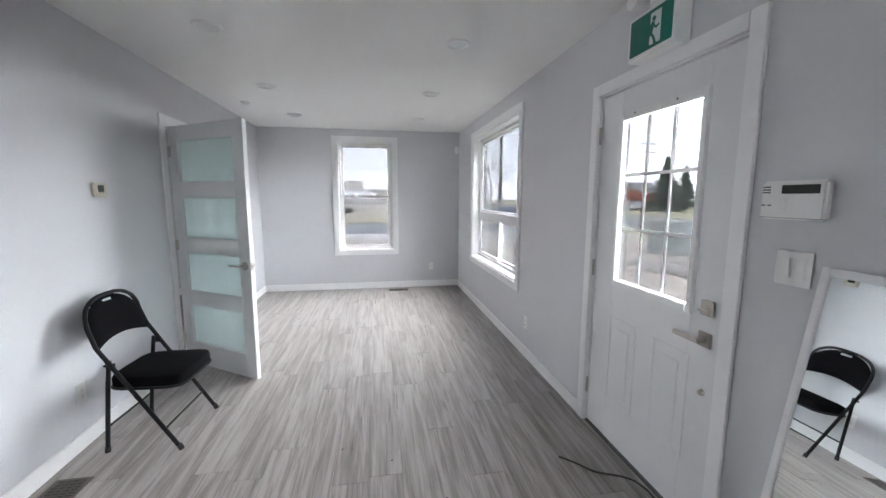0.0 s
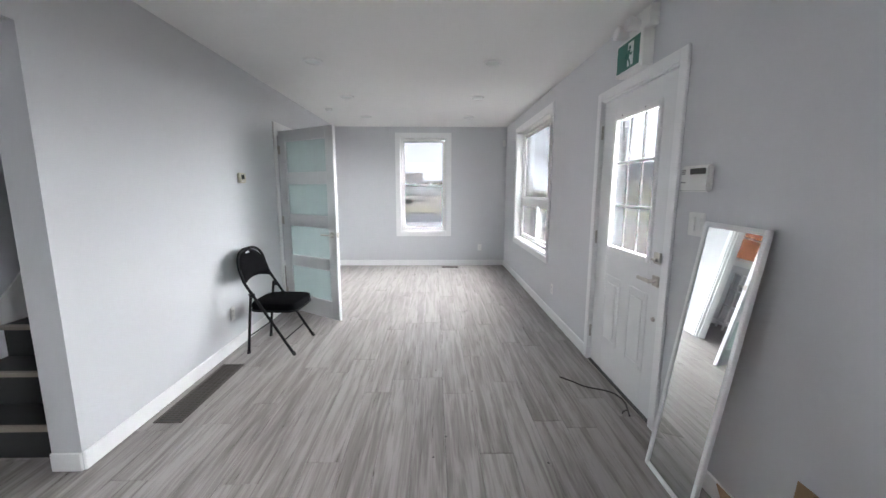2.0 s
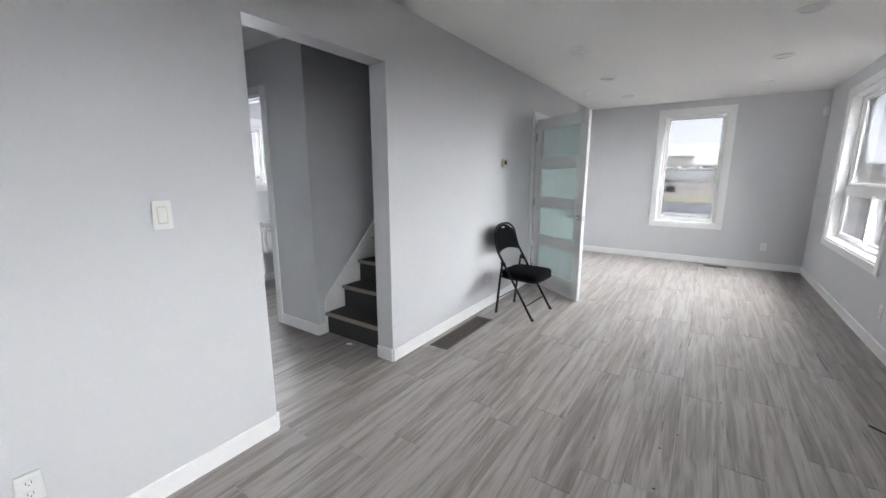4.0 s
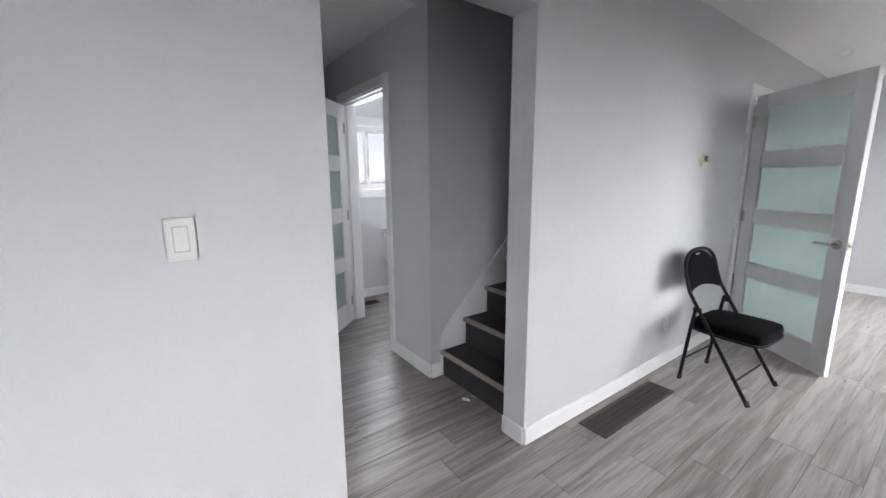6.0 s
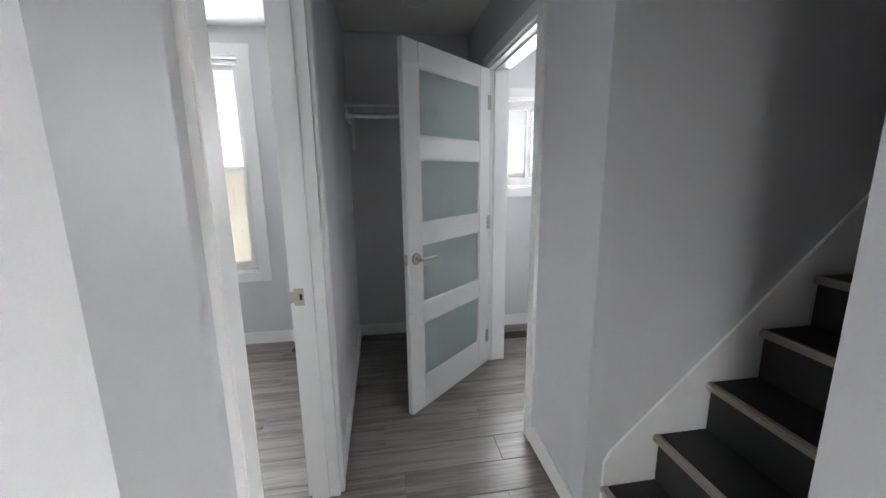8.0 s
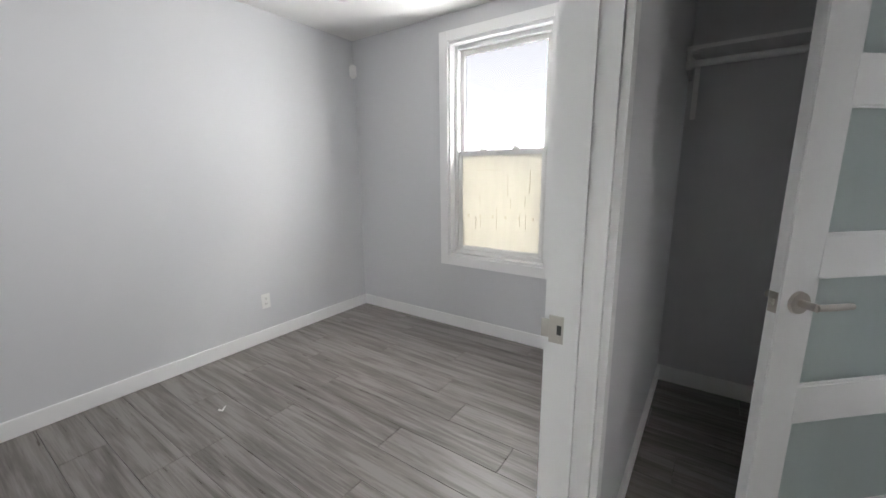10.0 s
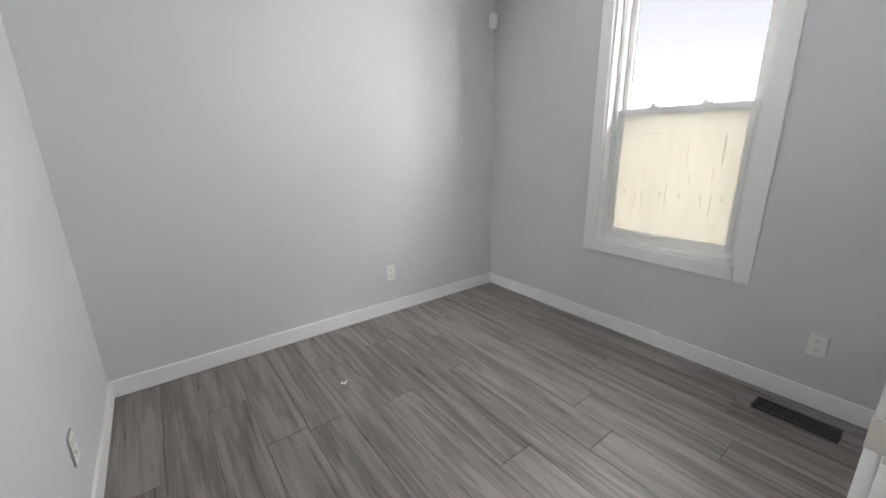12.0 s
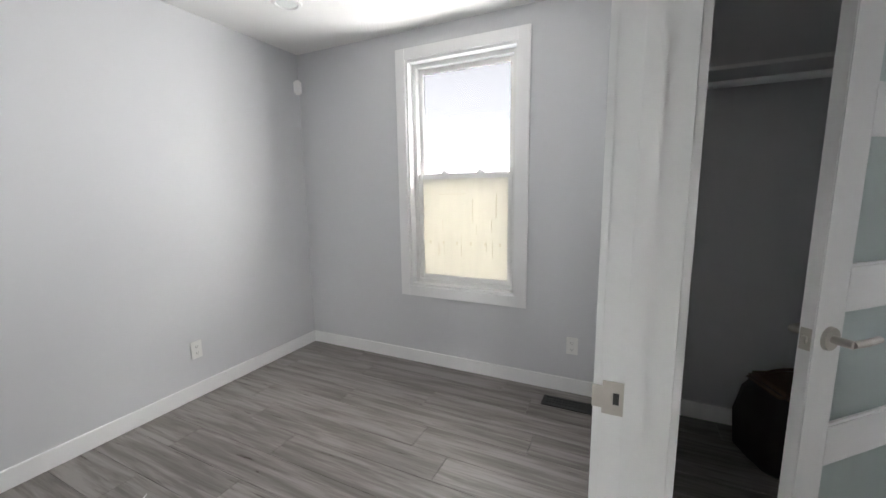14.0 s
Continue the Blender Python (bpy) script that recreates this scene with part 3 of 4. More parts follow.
    bm = rod(NB(), (0.875, y0 - 0.012, 1.0), (0.875, y0 - 0.024, 1.0), 0.012)
    block(bm, (0.85, y0 - 0.034, 0.994), (0.90, y0 - 0.022, 1.006), 0.003)
    part("thumb_turn", bm, NICKEL, bolt)
    bm = rod(NB(), (0.88, y0, 0.64), (0.88, y0 - 0.012, 0.64), 0.014, 0.011, 20)
    part("door_stud", bm, NICKEL, top)
    for z in (0.25, 1.03, 1.83):
        bm = rod(NB(), (0.022, 0.004, z - 0.05), (0.022, 0.004, z + 0.05), 0.008)
        part("hinge", bm, NICKEL, top)
    return top


front_door()


# ---- stairs ----
def staircase():
    top = thing("staircase", pose(-2.63, 0.876, 0), "dark boarded staircase with tan nosings rising between walls", "stairs")
    run, rise, w = 0.203, 0.2, 0.708
    for i in range(11):
        y, z = i * run, (i + 1) * rise - 0.012
        part("riser", block(NB(), (0.002, y + 0.02, i * rise - (0.012 if i else 0)), (w, y + 0.035, z - 0.024)), STAIRD, top)
        t = part("tread", block(NB(), (0.002, y + 0.022, z - 0.024), (w, y + run + 0.034, z), 0.002), STAIRD, top, "worn black stair tread")
        bm = block(NB(), (0.002, y - 0.006, z - 0.028), (w, y + 0.022, z + 0.003), 0.006)
        part("nosing", bm, NOSING, t, "tan metal-edged nosing")
    return top


staircase()
bm = NB()
k = 0.2 / 0.203
prism(bm, [(0.876, 0), (0.876, 0.29), (0.90, 0.335), (3.1, 0.335 + 2.2 * k), (3.1, 0.0)], 0.012,
      Matrix(((0, 0, 1, -2.63), (1, 0, 0, 0), (0, 1, 0, 0), (0, 0, 0, 1))))
structure("stair_skirt", bm, WHITE, "white painted stair skirting board")
bm = NB()
prism(bm, [(0, 0), (0.05, 0.012), (0.03, 0.03), (-0.01, 0.02)], 0.004, pose(-2.28, 0.80, 0.001, 8, 4, 30))
tagged(part("paper_scrap", bm, PAPER), "small crumpled white scrap by the stairs", "scrap")


# ---- wall fittings ----
def outlet(m, label="white duplex wall outlet", blank=False):
    """m: x along the wall, y into the wall, z up; origin at the plate's centre."""
    top = thing("wall_outlet", m, label, "outlet", "wall outlets")
    plate = part("cover_plate", block(NB(), (-0.036, -0.006, -0.058), (0.036, 0, 0.058), 0.003), PLASTIC, top)
    for z in (-0.021, 0.021):
        r = part("receptacle", block(NB(), (-0.017, -0.008, z - 0.014), (0.017, -0.004, z + 0.014), 0.004), PLASTIC, plate)
        bm = NB()
        # Near-black blocks on the face stand for shade in the openings.
        for x in (-0.007, 0.007):
            block(bm, (x - 0.001, -0.0086, z - 0.003), (x + 0.001, -0.0075, z + 0.006))
        rod(bm, (0, -0.0086, z - 0.008), (0, -0.0075, z - 0.008), 0.0022)
        part("slot", bm, SLOT, top)
    return top


def rocker_switch(m, gangs, label):
    top = thing("light_switch", m, label, "light switch", "wall switches")
    w = 0.036 + 0.023 * (gangs - 1)
    plate = part("cover_plate", block(NB(), (-w, -0.006, -0.058), (w, 0, 0.058), 0.003), PLASTIC, top)
    for i in range(gangs):
        x = (i - (gangs - 1) / 2) * 0.046
        part("switch_frame", block(NB(), (x - 0.018, -0.0075, -0.035), (x + 0.018, -0.004, 0.035), 0.001), IVORY if gangs == 1 else PLASTIC, plate)
        part("rocker", block(NB(), (x - 0.0155, -0.0105, -0.0325), (x + 0.0155, -0.006, 0.0325), 0.002, Matrix.Rotation(radians(2), 4, "X")), PLASTIC, plate)
        for z in (-0.048, 0.048):
            part("screw", rod(NB(), (x, -0.0068, z), (x, -0.0055, z), 0.003), PLASTIC, plate)
    return top


outlet(pose(XL, 2.288, 0.325, 0, 0, 90)), outlet(pose(XL, -1.069, 0.325, 0, 0, 90))
outlet(pose(XE, 3.094, 0.323, 0, 0, -90)), outlet(pose(0.829, YN, 0.336))
outlet(pose(-3.626, -2.757, 0.322, 0, 0, 180)), outlet(pose(XW, -0.532, 0.321, 0, 0, 90)), outlet(pose(-1.92, -1.886, 0.318, 0, 0, -90))
rocker_switch(pose(XL, -0.566, 1.222, 0, 0, 90), 1, "white single rocker light switch on the grey wall")
rocker_switch(pose(XE, 0.869, 1.236, 0, 0, -90), 2, "white double rocker light switch beside the front door")


def thermostat():
    top = thing("thermostat", pose(XL, 2.61, 1.50, 0, 0, 90), "ivory digital thermostat with a small grey display", "thermostat")
    body = part("body", block(NB(), (-0.055, -0.028, -0.045), (0.055, 0, 0.045), 0.007), IVORY, top)
    part("display", block(NB(), (-0.032, -0.0295, -0.012), (0.022, -0.027, 0.03), 0.001), DARKP, body)
    for x in (-0.03, -0.01, 0.01):
        part("button", block(NB(), (x, -0.031, -0.034), (x + 0.013, -0.027, -0.024), 0.002), PLASTIC, body)


def alarm_keypad():
    top = thing("alarm_keypad", pose(XE, 0.884, 1.457, 0, 0, -90), "white alarm keypad with a dark display strip", "alarm keypad")
    body = part("body", block(NB(), (-0.1, -0.03, -0.064), (0.1, 0, 0.062), 0.008), PLASTIC, top)
    part("display", block(NB(), (-0.03, -0.0315, 0.02), (0.082, -0.029, 0.048), 0.001), DARKP, body)
    for i in range(4):
        part("key", block(NB(), (-0.034, -0.0325, -0.046 + i * 0.0145), (-0.012, -0.029, -0.036 + i * 0.0145), 0.002), VINYL, body)
    # Raised near-black bars stand for shade in the speaker openings.
    for i in range(3):
        part("speaker_slot", block(NB(), (-0.092, -0.0315, 0.022 + i * 0.009), (-0.066, -0.029, 0.026 + i * 0.009)), SLOT, body)
    for i in range(2):
        part("indicator", block(NB(), (-0.092 + i * 0.02, -0.0315, -0.02), (-0.08 + i * 0.02, -0.029, -0.016)), SLOT, body)
    part("door_seam", block(NB(), (-0.096, -0.0305, -0.0585), (0.096, -0.0285, -0.0575)), SLOT, body)


def corner_sensor(m):
    top = thing("wall_sensor", m, "small white corner presence sensor high on the wall", "sensor", "corner sensors")
    bm = block(NB(), (-0.03, -0.045, -0.055), (0.03, 0, 0.055), 0.012)
    body = part("body", bm, PLASTIC, top)
    part("lens", block(NB(), (-0.021, -0.048, -0.04), (0.021, -0.04, 0.005), 0.006), VINYL, body)


thermostat(), alarm_keypad()
corner_sensor(pose(1.255, YN - 0.012, 2.21, 0, 0, -35)), corner_sensor(pose(-4.635, -2.73, 2.17, 0, 0, 135))


def exit_sign():
    """Sign box on the wall over the front door, with two small lamp heads on it."""
    top = thing("exit_sign", pose(XE, 1.545, 2.129, 0, 0, -90), "green running-figure exit sign with emergency lamp heads", "exit sign")
    box_ = part("housing", block(NB(), (-0.17, -0.075, 0.0), (0.155, 0, 0.205), 0.006), PLASTIC, top)
    face = part("face", block(NB(), (-0.15, -0.0775, 0.02), (0.13, -0.073, 0.188), 0.001), GREEN, top, "green sign face")
    bm = NB()
    y = -0.0795

    def stroke(pts, w):
        for (x0, z0), (x1, z1) in zip(pts, pts[1:]):
            d = Vector((x1 - x0, 0, z1 - z0))
            mm = Matrix.Translation((x0, y, z0)) @ Matrix.Rotation(math.atan2(-d.z, d.x), 4, "Y")
            block(bm, (-w / 2, 0, -w / 2), (d.length + w / 2, 0.003, w / 2), 0, mm)
    stroke([(0.0, 0.04), (0.0, 0.165)], 0.012), stroke([(0.0, 0.165), (0.055, 0.165)], 0.012), stroke([(0.055, 0.165), (0.055, 0.04)], 0.012)
    block(bm, (0.006, y + 0.0012, 0.034), (0.049, y + 0.003, 0.16))
    part("doorway_mark", bm, SIGNW, face)
    bm = NB()
    y = -0.0815
    stroke([(0.012, 0.12), (-0.002, 0.085)], 0.02), stroke([(-0.002, 0.085), (0.02, 0.062), (0.03, 0.035)], 0.011)
    stroke([(-0.002, 0.085), (-0.018, 0.06), (-0.045, 0.055)], 0.011), stroke([(0.012, 0.12), (-0.02, 0.115), (-0.032, 0.095)], 0.008), stroke([(0.012, 0.12), (0.034, 0.1), (0.05, 0.105)], 0.008)
    rod(bm, (0.018, y, 0.142), (0.018, y + 0.003, 0.142), 0.011)
    part("figure_mark", bm, GREEN, face)
    up = part("battery_box", block(NB(), (-0.05, -0.055, 0.21), (0.19, 0, 0.325), 0.006), PLASTIC, top)
    for x in (-0.09, 0.06):
        bm = rod(NB(), (x, -0.05, 0.25), (x, -0.12, 0.262), 0.03, 0.042, 20)
        rod(bm, (x, -0.12, 0.262), (x, -0.126, 0.263), 0.042, 0.036, 20)
        if x < 0:
            rod(bm, (x, -0.03, 0.25), (0.0, -0.03, 0.26), 0.012)
        part("lamp_head", bm, VINYL, up)
    part("label", block(NB(), (-0.03, -0.057, 0.25), (0.0, -0.0545, 0.262)), FLAGM, up)
    for z in (0.235, 0.285):
        part("knob", rod(NB(), (0.18, -0.02, z), (0.197, -0.02, z), 0.009), PLASTIC, up)


exit_sign()


def downlight(x, y, z):
    top = thing("recessed_light", pose(x, y, z), "round white recessed ceiling light, switched off", "ceiling light", "recessed lights")
    bm = NB()
    n = 32
    rings = [(0.058, -0.003), (0.066, -0.014), (0.08, -0.012), (0.086, -0.004), (0.086, 0.0)]
    vs = [[bm.verts.new((r * math.cos(2 * math.pi * i / n), r * math.sin(2 * math.pi * i / n), h)) for i in range(n)] for r, h in rings]
    for a, b in zip(vs, vs[1:]):
        for i in range(n):
            bm.faces.new((a[i], a[(i + 1) % n], b[(i + 1) % n], b[i]))
    part("trim_ring", bm, VINYL, top)
    part("diffuser", rod(NB(), (0, 0, -0.005), (0, 0, -0.001), 0.0605, seg=32), SIGNW, top)
    return top


for x in (-1.045, 0.51):
    for y in (1.25, 2.55, 3.84, 5.12):
        if y > 2 or x < 0:
            downlight(x, y, ZM)
downlight(-3.997, -2.128, ZH), downlight(-4.1, 0.34, ZH)


def smoke_detector(x, y, z, r=0.06):
    top = thing("smoke_detector", pose(x, y, z), "round white smoke detector on the ceiling", "smoke detector")
    bm = rod(NB(), (0, 0, -0.012), (0, 0, 0), r, r, 28)
    body = part("base", bm, PLASTIC, top)
    part("cover", rod(NB(), (0, 0, -0.036), (0, 0, -0.012), r * 0.7, r * 0.92, 28), PLASTIC, body)


smoke_detector(-3.47, 0.37, ZH)
smoke_detector(-1.45, 4.55, ZM, 0.05)


# ---- floor grilles ----
def floor_grille(m, w, l, rows, cols, mat, label, name="floor_vent"):
    """A flat grille w by l with rows of slots, over a near-black sheet painted as the shaded hollow."""
    top = thing(name, m, label, "vent", "floor vents")
    rim = 0.02
    bm = NB()
    block(bm, (0, 0, 0), (rim, l, 0.006), 0.002), block(bm, (w - rim, 0, 0), (w, l, 0.006), 0.002)
    block(bm, (rim, 0, 0), (w - rim, rim, 0.006), 0.002), block(bm, (rim, l - rim, 0), (w - rim, l, 0.006), 0.002)
    part("rim", bm, mat, top)
    part("duct_shade", block(NB(), (rim, rim, 0.0003), (w - rim, l - rim, 0.001)), SLOT, top)
    for i in range(1, cols):
        x = rim + (w - 2 * rim) * i / cols
        part("bar", block(NB(), (x - 0.002, rim, 0.001), (x + 0.002, l - rim, 0.005)), mat, top)
    slat = None
    for j in range(1, rows):
        y = rim + (l - 2 * rim) * j / rows
        if slat is None:
            slat = mesh_of("slat", block(NB(), (rim, -0.0035, 0.001), (w - rim, 0.0035, 0.0048)), mat)
        ob = new("slat", slat)
        ob.parent, ob.location = top, (0, y, 0)
    return top


floor_grille(pose(-1.71, 1.188, 0.0), 0.172, 0.79, 36, 4, BROWNV, "long brown metal return-air grille in the floor")
floor_grille(pose(0.125, 5.93, 0.0, 0, 0, -90), 0.105, 0.30, 14, 3, BROWNV, "small brown metal floor vent under the window")
floor_grille(pose(-4.565, -0.68, 0.0), 0.12, 0.31, 14, 3, SLOT, "black metal floor vent under the office window")
floor_grille(pose(-4.50, 0.98, 0.0), 0.12, 0.3, 14, 3, SLOT, "black metal floor vent in the bathroom")


# ---- folding chair ----
def folding_chair():
    """Padded steel folding chair, its back to the wall. Local: x forward, y across, z up."""
    top = thing("folding_chair", pose(-1.40, 2.385, 0, 0, 0, -3), "black padded metal folding chair against the grey wall", "chair")
    hw, r = 0.222, 0.0115
    # front legs run up into the hoop of the back
    for s in (-1, 1):
        y = s * hw
        bm = chain(NB(), [(0.205, y, 0.012), (-0.18, y, 0.63), (-0.215, y * 0.98, 0.735)], r)
        leg = part("front_leg", bm, BLACKM, top)
        part("foot_cap", rod(NB(), (0.213, y, 0.0), (0.2, y, 0.03), 0.0145), RUBBER, leg)
        yb = s * (hw - 0.02)
        bm = chain(NB(), [(-0.195, yb, 0.012), (-0.155, yb, 0.40), (-0.135, yb, 0.545)], r)
        leg = part("rear_leg", bm, BLACKM, top)
        part("foot_cap", rod(NB(), (-0.196, yb, 0.0), (-0.193, yb, 0.03), 0.0145), RUBBER, leg)
        bm = NB()
        block(bm, (-0.15, y - s * 0.012 - 0.002, 0.5), (-0.10, y - s * 0.012 + 0.002, 0.535), 0.001, )
        rod(bm, (-0.138, y - 0.014, 0.53), (-0.138, y + 0.014, 0.53), 0.007)
        part("pivot_bracket", bm, BLACKM, top)
    part("front_stretcher", rod(NB(), (0.13, -hw, 0.13), (0.13, hw, 0.13), 0.006), BLACKM, top)
    part("rear_stretcher", rod(NB(), (-0.183, -hw + 0.02, 0.15), (-0.183, hw - 0.02, 0.15), 0.006), BLACKM, top)
    # hoop over the back
    pts = []
    for i in range(17):
        a = math.pi * i / 16
        k = math.sin(a)
        pts.append((-0.215 - 0.035 * k, hw * 0.98 * math.copysign(abs(math.cos(a)) ** 0.75, math.cos(a)), 0.735 + 0.155 * k ** 0.85))
    part("back_hoop", chain(NB(), pts, r), BLACKM, top)
    # padded back with a hand slot under the hoop
    bm = NB()
    grid = []
    nu, nv = 21, 15
    for side in (0, 1):
        rows_ = []
        for j in range(nv):
            v = j / (nv - 1)
            row = []
            for i in range(nu):
                u = 2 * i / (nu - 1) - 1
                wz = max(0.0, 1 - abs(u) ** 2.4) ** 0.62
                zlo, zhi = 0.60 + 0.04 * (1 - u * u), 0.728 + 0.15 * wz
                z = zlo + (zhi - zlo) * v
                puff = 0.014 * (1 - u ** 6) * (1 - (2 * v - 1) ** 6)
                x = -0.188 - (z - 0.65) * 0.24 - 0.018 * (1 - u * u) + (puff if side else -puff * 0.6)
                row.append(bm.verts.new((x, u * hw * 0.985, z)))
            rows_.append(row)
        grid.append(rows_)

    def open_cell(i, j):
        return j in (12,) and 8 <= i <= 11
    for g in grid:
        for j in range(nv - 1):
            for i in range(nu - 1):
                if not open_cell(i, j):
                    bm.faces.new((g[j][i], g[j][i + 1], g[j + 1][i + 1], g[j + 1][i]))
    bmesh.ops.remove_doubles(bm, verts=bm.verts, dist=0.0005)
    edges = [e for e in bm.edges if len(e.link_faces) == 1]
    bmesh.ops.bridge_loops(bm, edges=edges) if False else None
    part("backrest", bm, FABRIC, top, "black padded fabric backrest with hand slot")
    # padded seat
    bm = NB()
    out = []
    n = 40
    for i in range(n):
        a = 2 * math.pi * i / n
        c, s_ = math.cos(a), math.sin(a)
        px = 0.03 + 0.205 * math.copysign(abs(c) ** 0.35, c)
        taper = 1.0 if px > 0 else 1.0 + 0.25 * px
        out.append((px, 0.205 * taper * math.copysign(abs(s_) ** 0.35, s_)))
    levels = [(0.372, 0.95), (0.382, 1.0), (0.426, 1.0), (0.442, 0.97), (0.449, 0.88), (0.453, 0.6)]
    rings = [[bm.verts.new((0.03 + (x - 0.03) * k, y * k, z)) for x, y in out] for z, k in levels]
    for a, b in zip(rings, rings[1:]):
        for i in range(n):
            bm.faces.new((a[i], a[(i + 1) % n], b[(i + 1) % n], b[i]))
    bm.faces.new(rings[0][::-1]), bm.faces.new(rings[-1])
    part("seat", bm, FABRIC, top, "thick black fabric seat pad")
    bm = NB()
    pts = [(x * 0.99, y * 1.0, 0.377) for x, y in out]
    chain(bm, [*pts, pts[0]], 0.009, 8)
    part("seat_frame", bm, BLACKM, top)
    return top


folding_chair()


# ---- leaning mirror ----
def leaning_mirror():
    a = math.degrees(math.atan2(0.165, 1.25))
    top = thing("leaning_mirror", pose(1.083, 0.617, 0.007, 1.2, a, 0), "tall white-framed mirror leaning against the grey wall", "mirror")
    h, w, t, f = 1.262, 0.352, 0.022, 0.024
    bm = NB()
    block(bm, (0, -w / 2, 0), (t, -w / 2 + f, h), 0.003), block(bm, (0, w / 2 - f, 0), (t, w / 2, h), 0.003)
    block(bm, (0.0004, -w / 2 + f, 0), (t, w / 2 - f, f), 0.002), block(bm, (0.0004, -w / 2 + f, h - f), (t, w / 2 - f, h), 0.002)
    part("mirror_frame", bm, WHITE, top, "white moulded frame")
    part("mirror_glass", block(NB(), (0.006, -w / 2 + f - 0.004, f - 0.004), (0.010, w / 2 - f + 0.004, h - f + 0.004)), MIRROR, top)
    part("backing", block(NB(), (0.0105, -w / 2 + f - 0.004, f - 0.004), (0.015, w / 2 - f + 0.004, h - f + 0.004)), CARD, top)


leaning_mirror()

# loose strip of black cord by the front door
rng = random.Random(2)
pts = []
for i in range(15):
    t_ = i / 14
    pts.append((0.94 + 0.30 * t_ + 0.012 * math.sin(9 * t_), 1.715 - 0.27 * t_ - 0.02 * math.sin(5 * t_), 0.006))
pts += [(1.262, 1.40, 0.006), (1.258, 1.34, 0.006), (1.235, 1.27, 0.006), (1.215, 1.205, 0.006)]
tagged(part("loose_cord", chain(NB(), pts, 0.005, 8), CORDM), "loose black rubber strip lying at the front door", "cord")
bm = NB()
chain(bm, [(1.235, 1.27, 0.006), (1.20, 1.255, 0.006), (1.185, 1.235, 0.006)], 0.004, 8)
tagged(part("loose_cord", bm, CORDM), "short frayed end of black rubber strip", "cord")

# dark specks of dirt on the main floor
rng = random.Random(21)
for k in range(9):
    bm = NB()
    bmesh.ops.create_icosphere(bm, subdivisions=1, radius=0.006)
    for v in bm.verts:
        v.co = Vector((v.co.x * rng.uniform(0.7, 1.6), v.co.y * rng.uniform(0.7, 1.6), abs(v.co.z) * 0.4))
    speck = tagged(part("dirt_speck", bm, CORDM), "tiny dark speck of dirt on the floor", "dirt", "dirt specks")
    speck.location = (rng.uniform(-0.9, 0.9), rng.uniform(0.2, 3.2), 0.0)

# scrap on the office floor
bm = NB()
prism(bm, [(0, 0), (0.05, 0.008), (0.012, 0.012), (0.02, 0.032), (0.004, 0.03)], 0.003, pose(-2.94, -2.09, 0.0005, 4, -5, 215))
tagged(part("paper_scrap", bm, PAPER), "small white scrap lying on the office floor", "scrap")


# ---- closet at the end of the hall ----
def closet_shelf():
    top = thing("closet_shelf", pose(XW, 0.32, 1.765), "white closet shelf above a hanging rod", "shelf")
    part("shelf_board", block(NB(), (0.0, -0.474, 0.088), (0.30, 0.474, 0.106), 0.002), WHITE, top)
    part("hanging_rod", rod(NB(), (0.27, -0.474, 0.03), (0.27, 0.474, 0.03), 0.016, seg=18), WHITE, top)
    for y in (-0.47, 0.47):
        s = 1 if y < 0 else -1
        bm = block(NB(), (0, y, 0.0), (0.30, y + s * 0.016, 0.0875), 0.002)
        part("cleat", bm, WHITE, top)
        bm = rod(NB(), (0.27, y + s * 0.016, 0.03), (0.27, y + s * 0.03, 0.03), 0.026, seg=18)
        part("rod_socket", bm, WHITE, top)
    bm = NB()
    block(bm, (0, -0.45, -0.2), (0.012, -0.425, 0.088), 0.002), block(bm, (0, -0.45, 0.07), (0.28, -0.425, 0.087), 0.002)
    part("bracket", bm, WHITE, top)


closet_shelf()


def soft_bag():
    top = thing("bag", pose(-4.44, 0.55, 0, 0, 0, 20), "black bag with tan leather top on the closet floor", "bag")
    bm = NB()
    n = 28
    rings = []
    for z, k in ((0.0, 0.9), (0.02, 1.0), (0.2, 1.04), (0.32, 0.95), (0.385, 0.8), (0.40, 0.6)):
        ring = []
        for i in range(n):
            a = 2 * math.pi * i / n
            c, s_ = math.cos(a), math.sin(a)
            wob = 1 + 0.03 * math.sin(3 * a + z * 14) + 0.02 * math.sin(7 * a - z * 20)
            ring.append(bm.verts.new((0.16 * k * wob * math.copysign(abs(c) ** 0.28, c), 0.22 * k * wob * math.copysign(abs(s_) ** 0.28, s_), z)))
        rings.append(ring)
    for a, b in zip(rings, rings[1:]):
        for i in range(n):
            bm.faces.new((a[i], a[(i + 1) % n], b[(i + 1) % n], b[i]))
    bm.faces.new(rings[0][::-1]), bm.faces.new(rings[-1])
    part("body", bm, LEATHER, top)
    bm = NB()
    block(bm, (-0.135, -0.19, 0.355), (0.135, 0.19, 0.413), 0.025)
    part("flap", bm, TAN, top, "tan leather top flap")
    for s in (-1, 1):
        bm = chain(NB(), [(s * 0.08, 0.12 * math.cos(math.pi * i / 10), 0.407 + 0.03 * math.sin(math.pi * i / 10)) for i in range(11)], 0.008, 8)
        part("carry_handle", bm, TAN, top)


soft_bag()


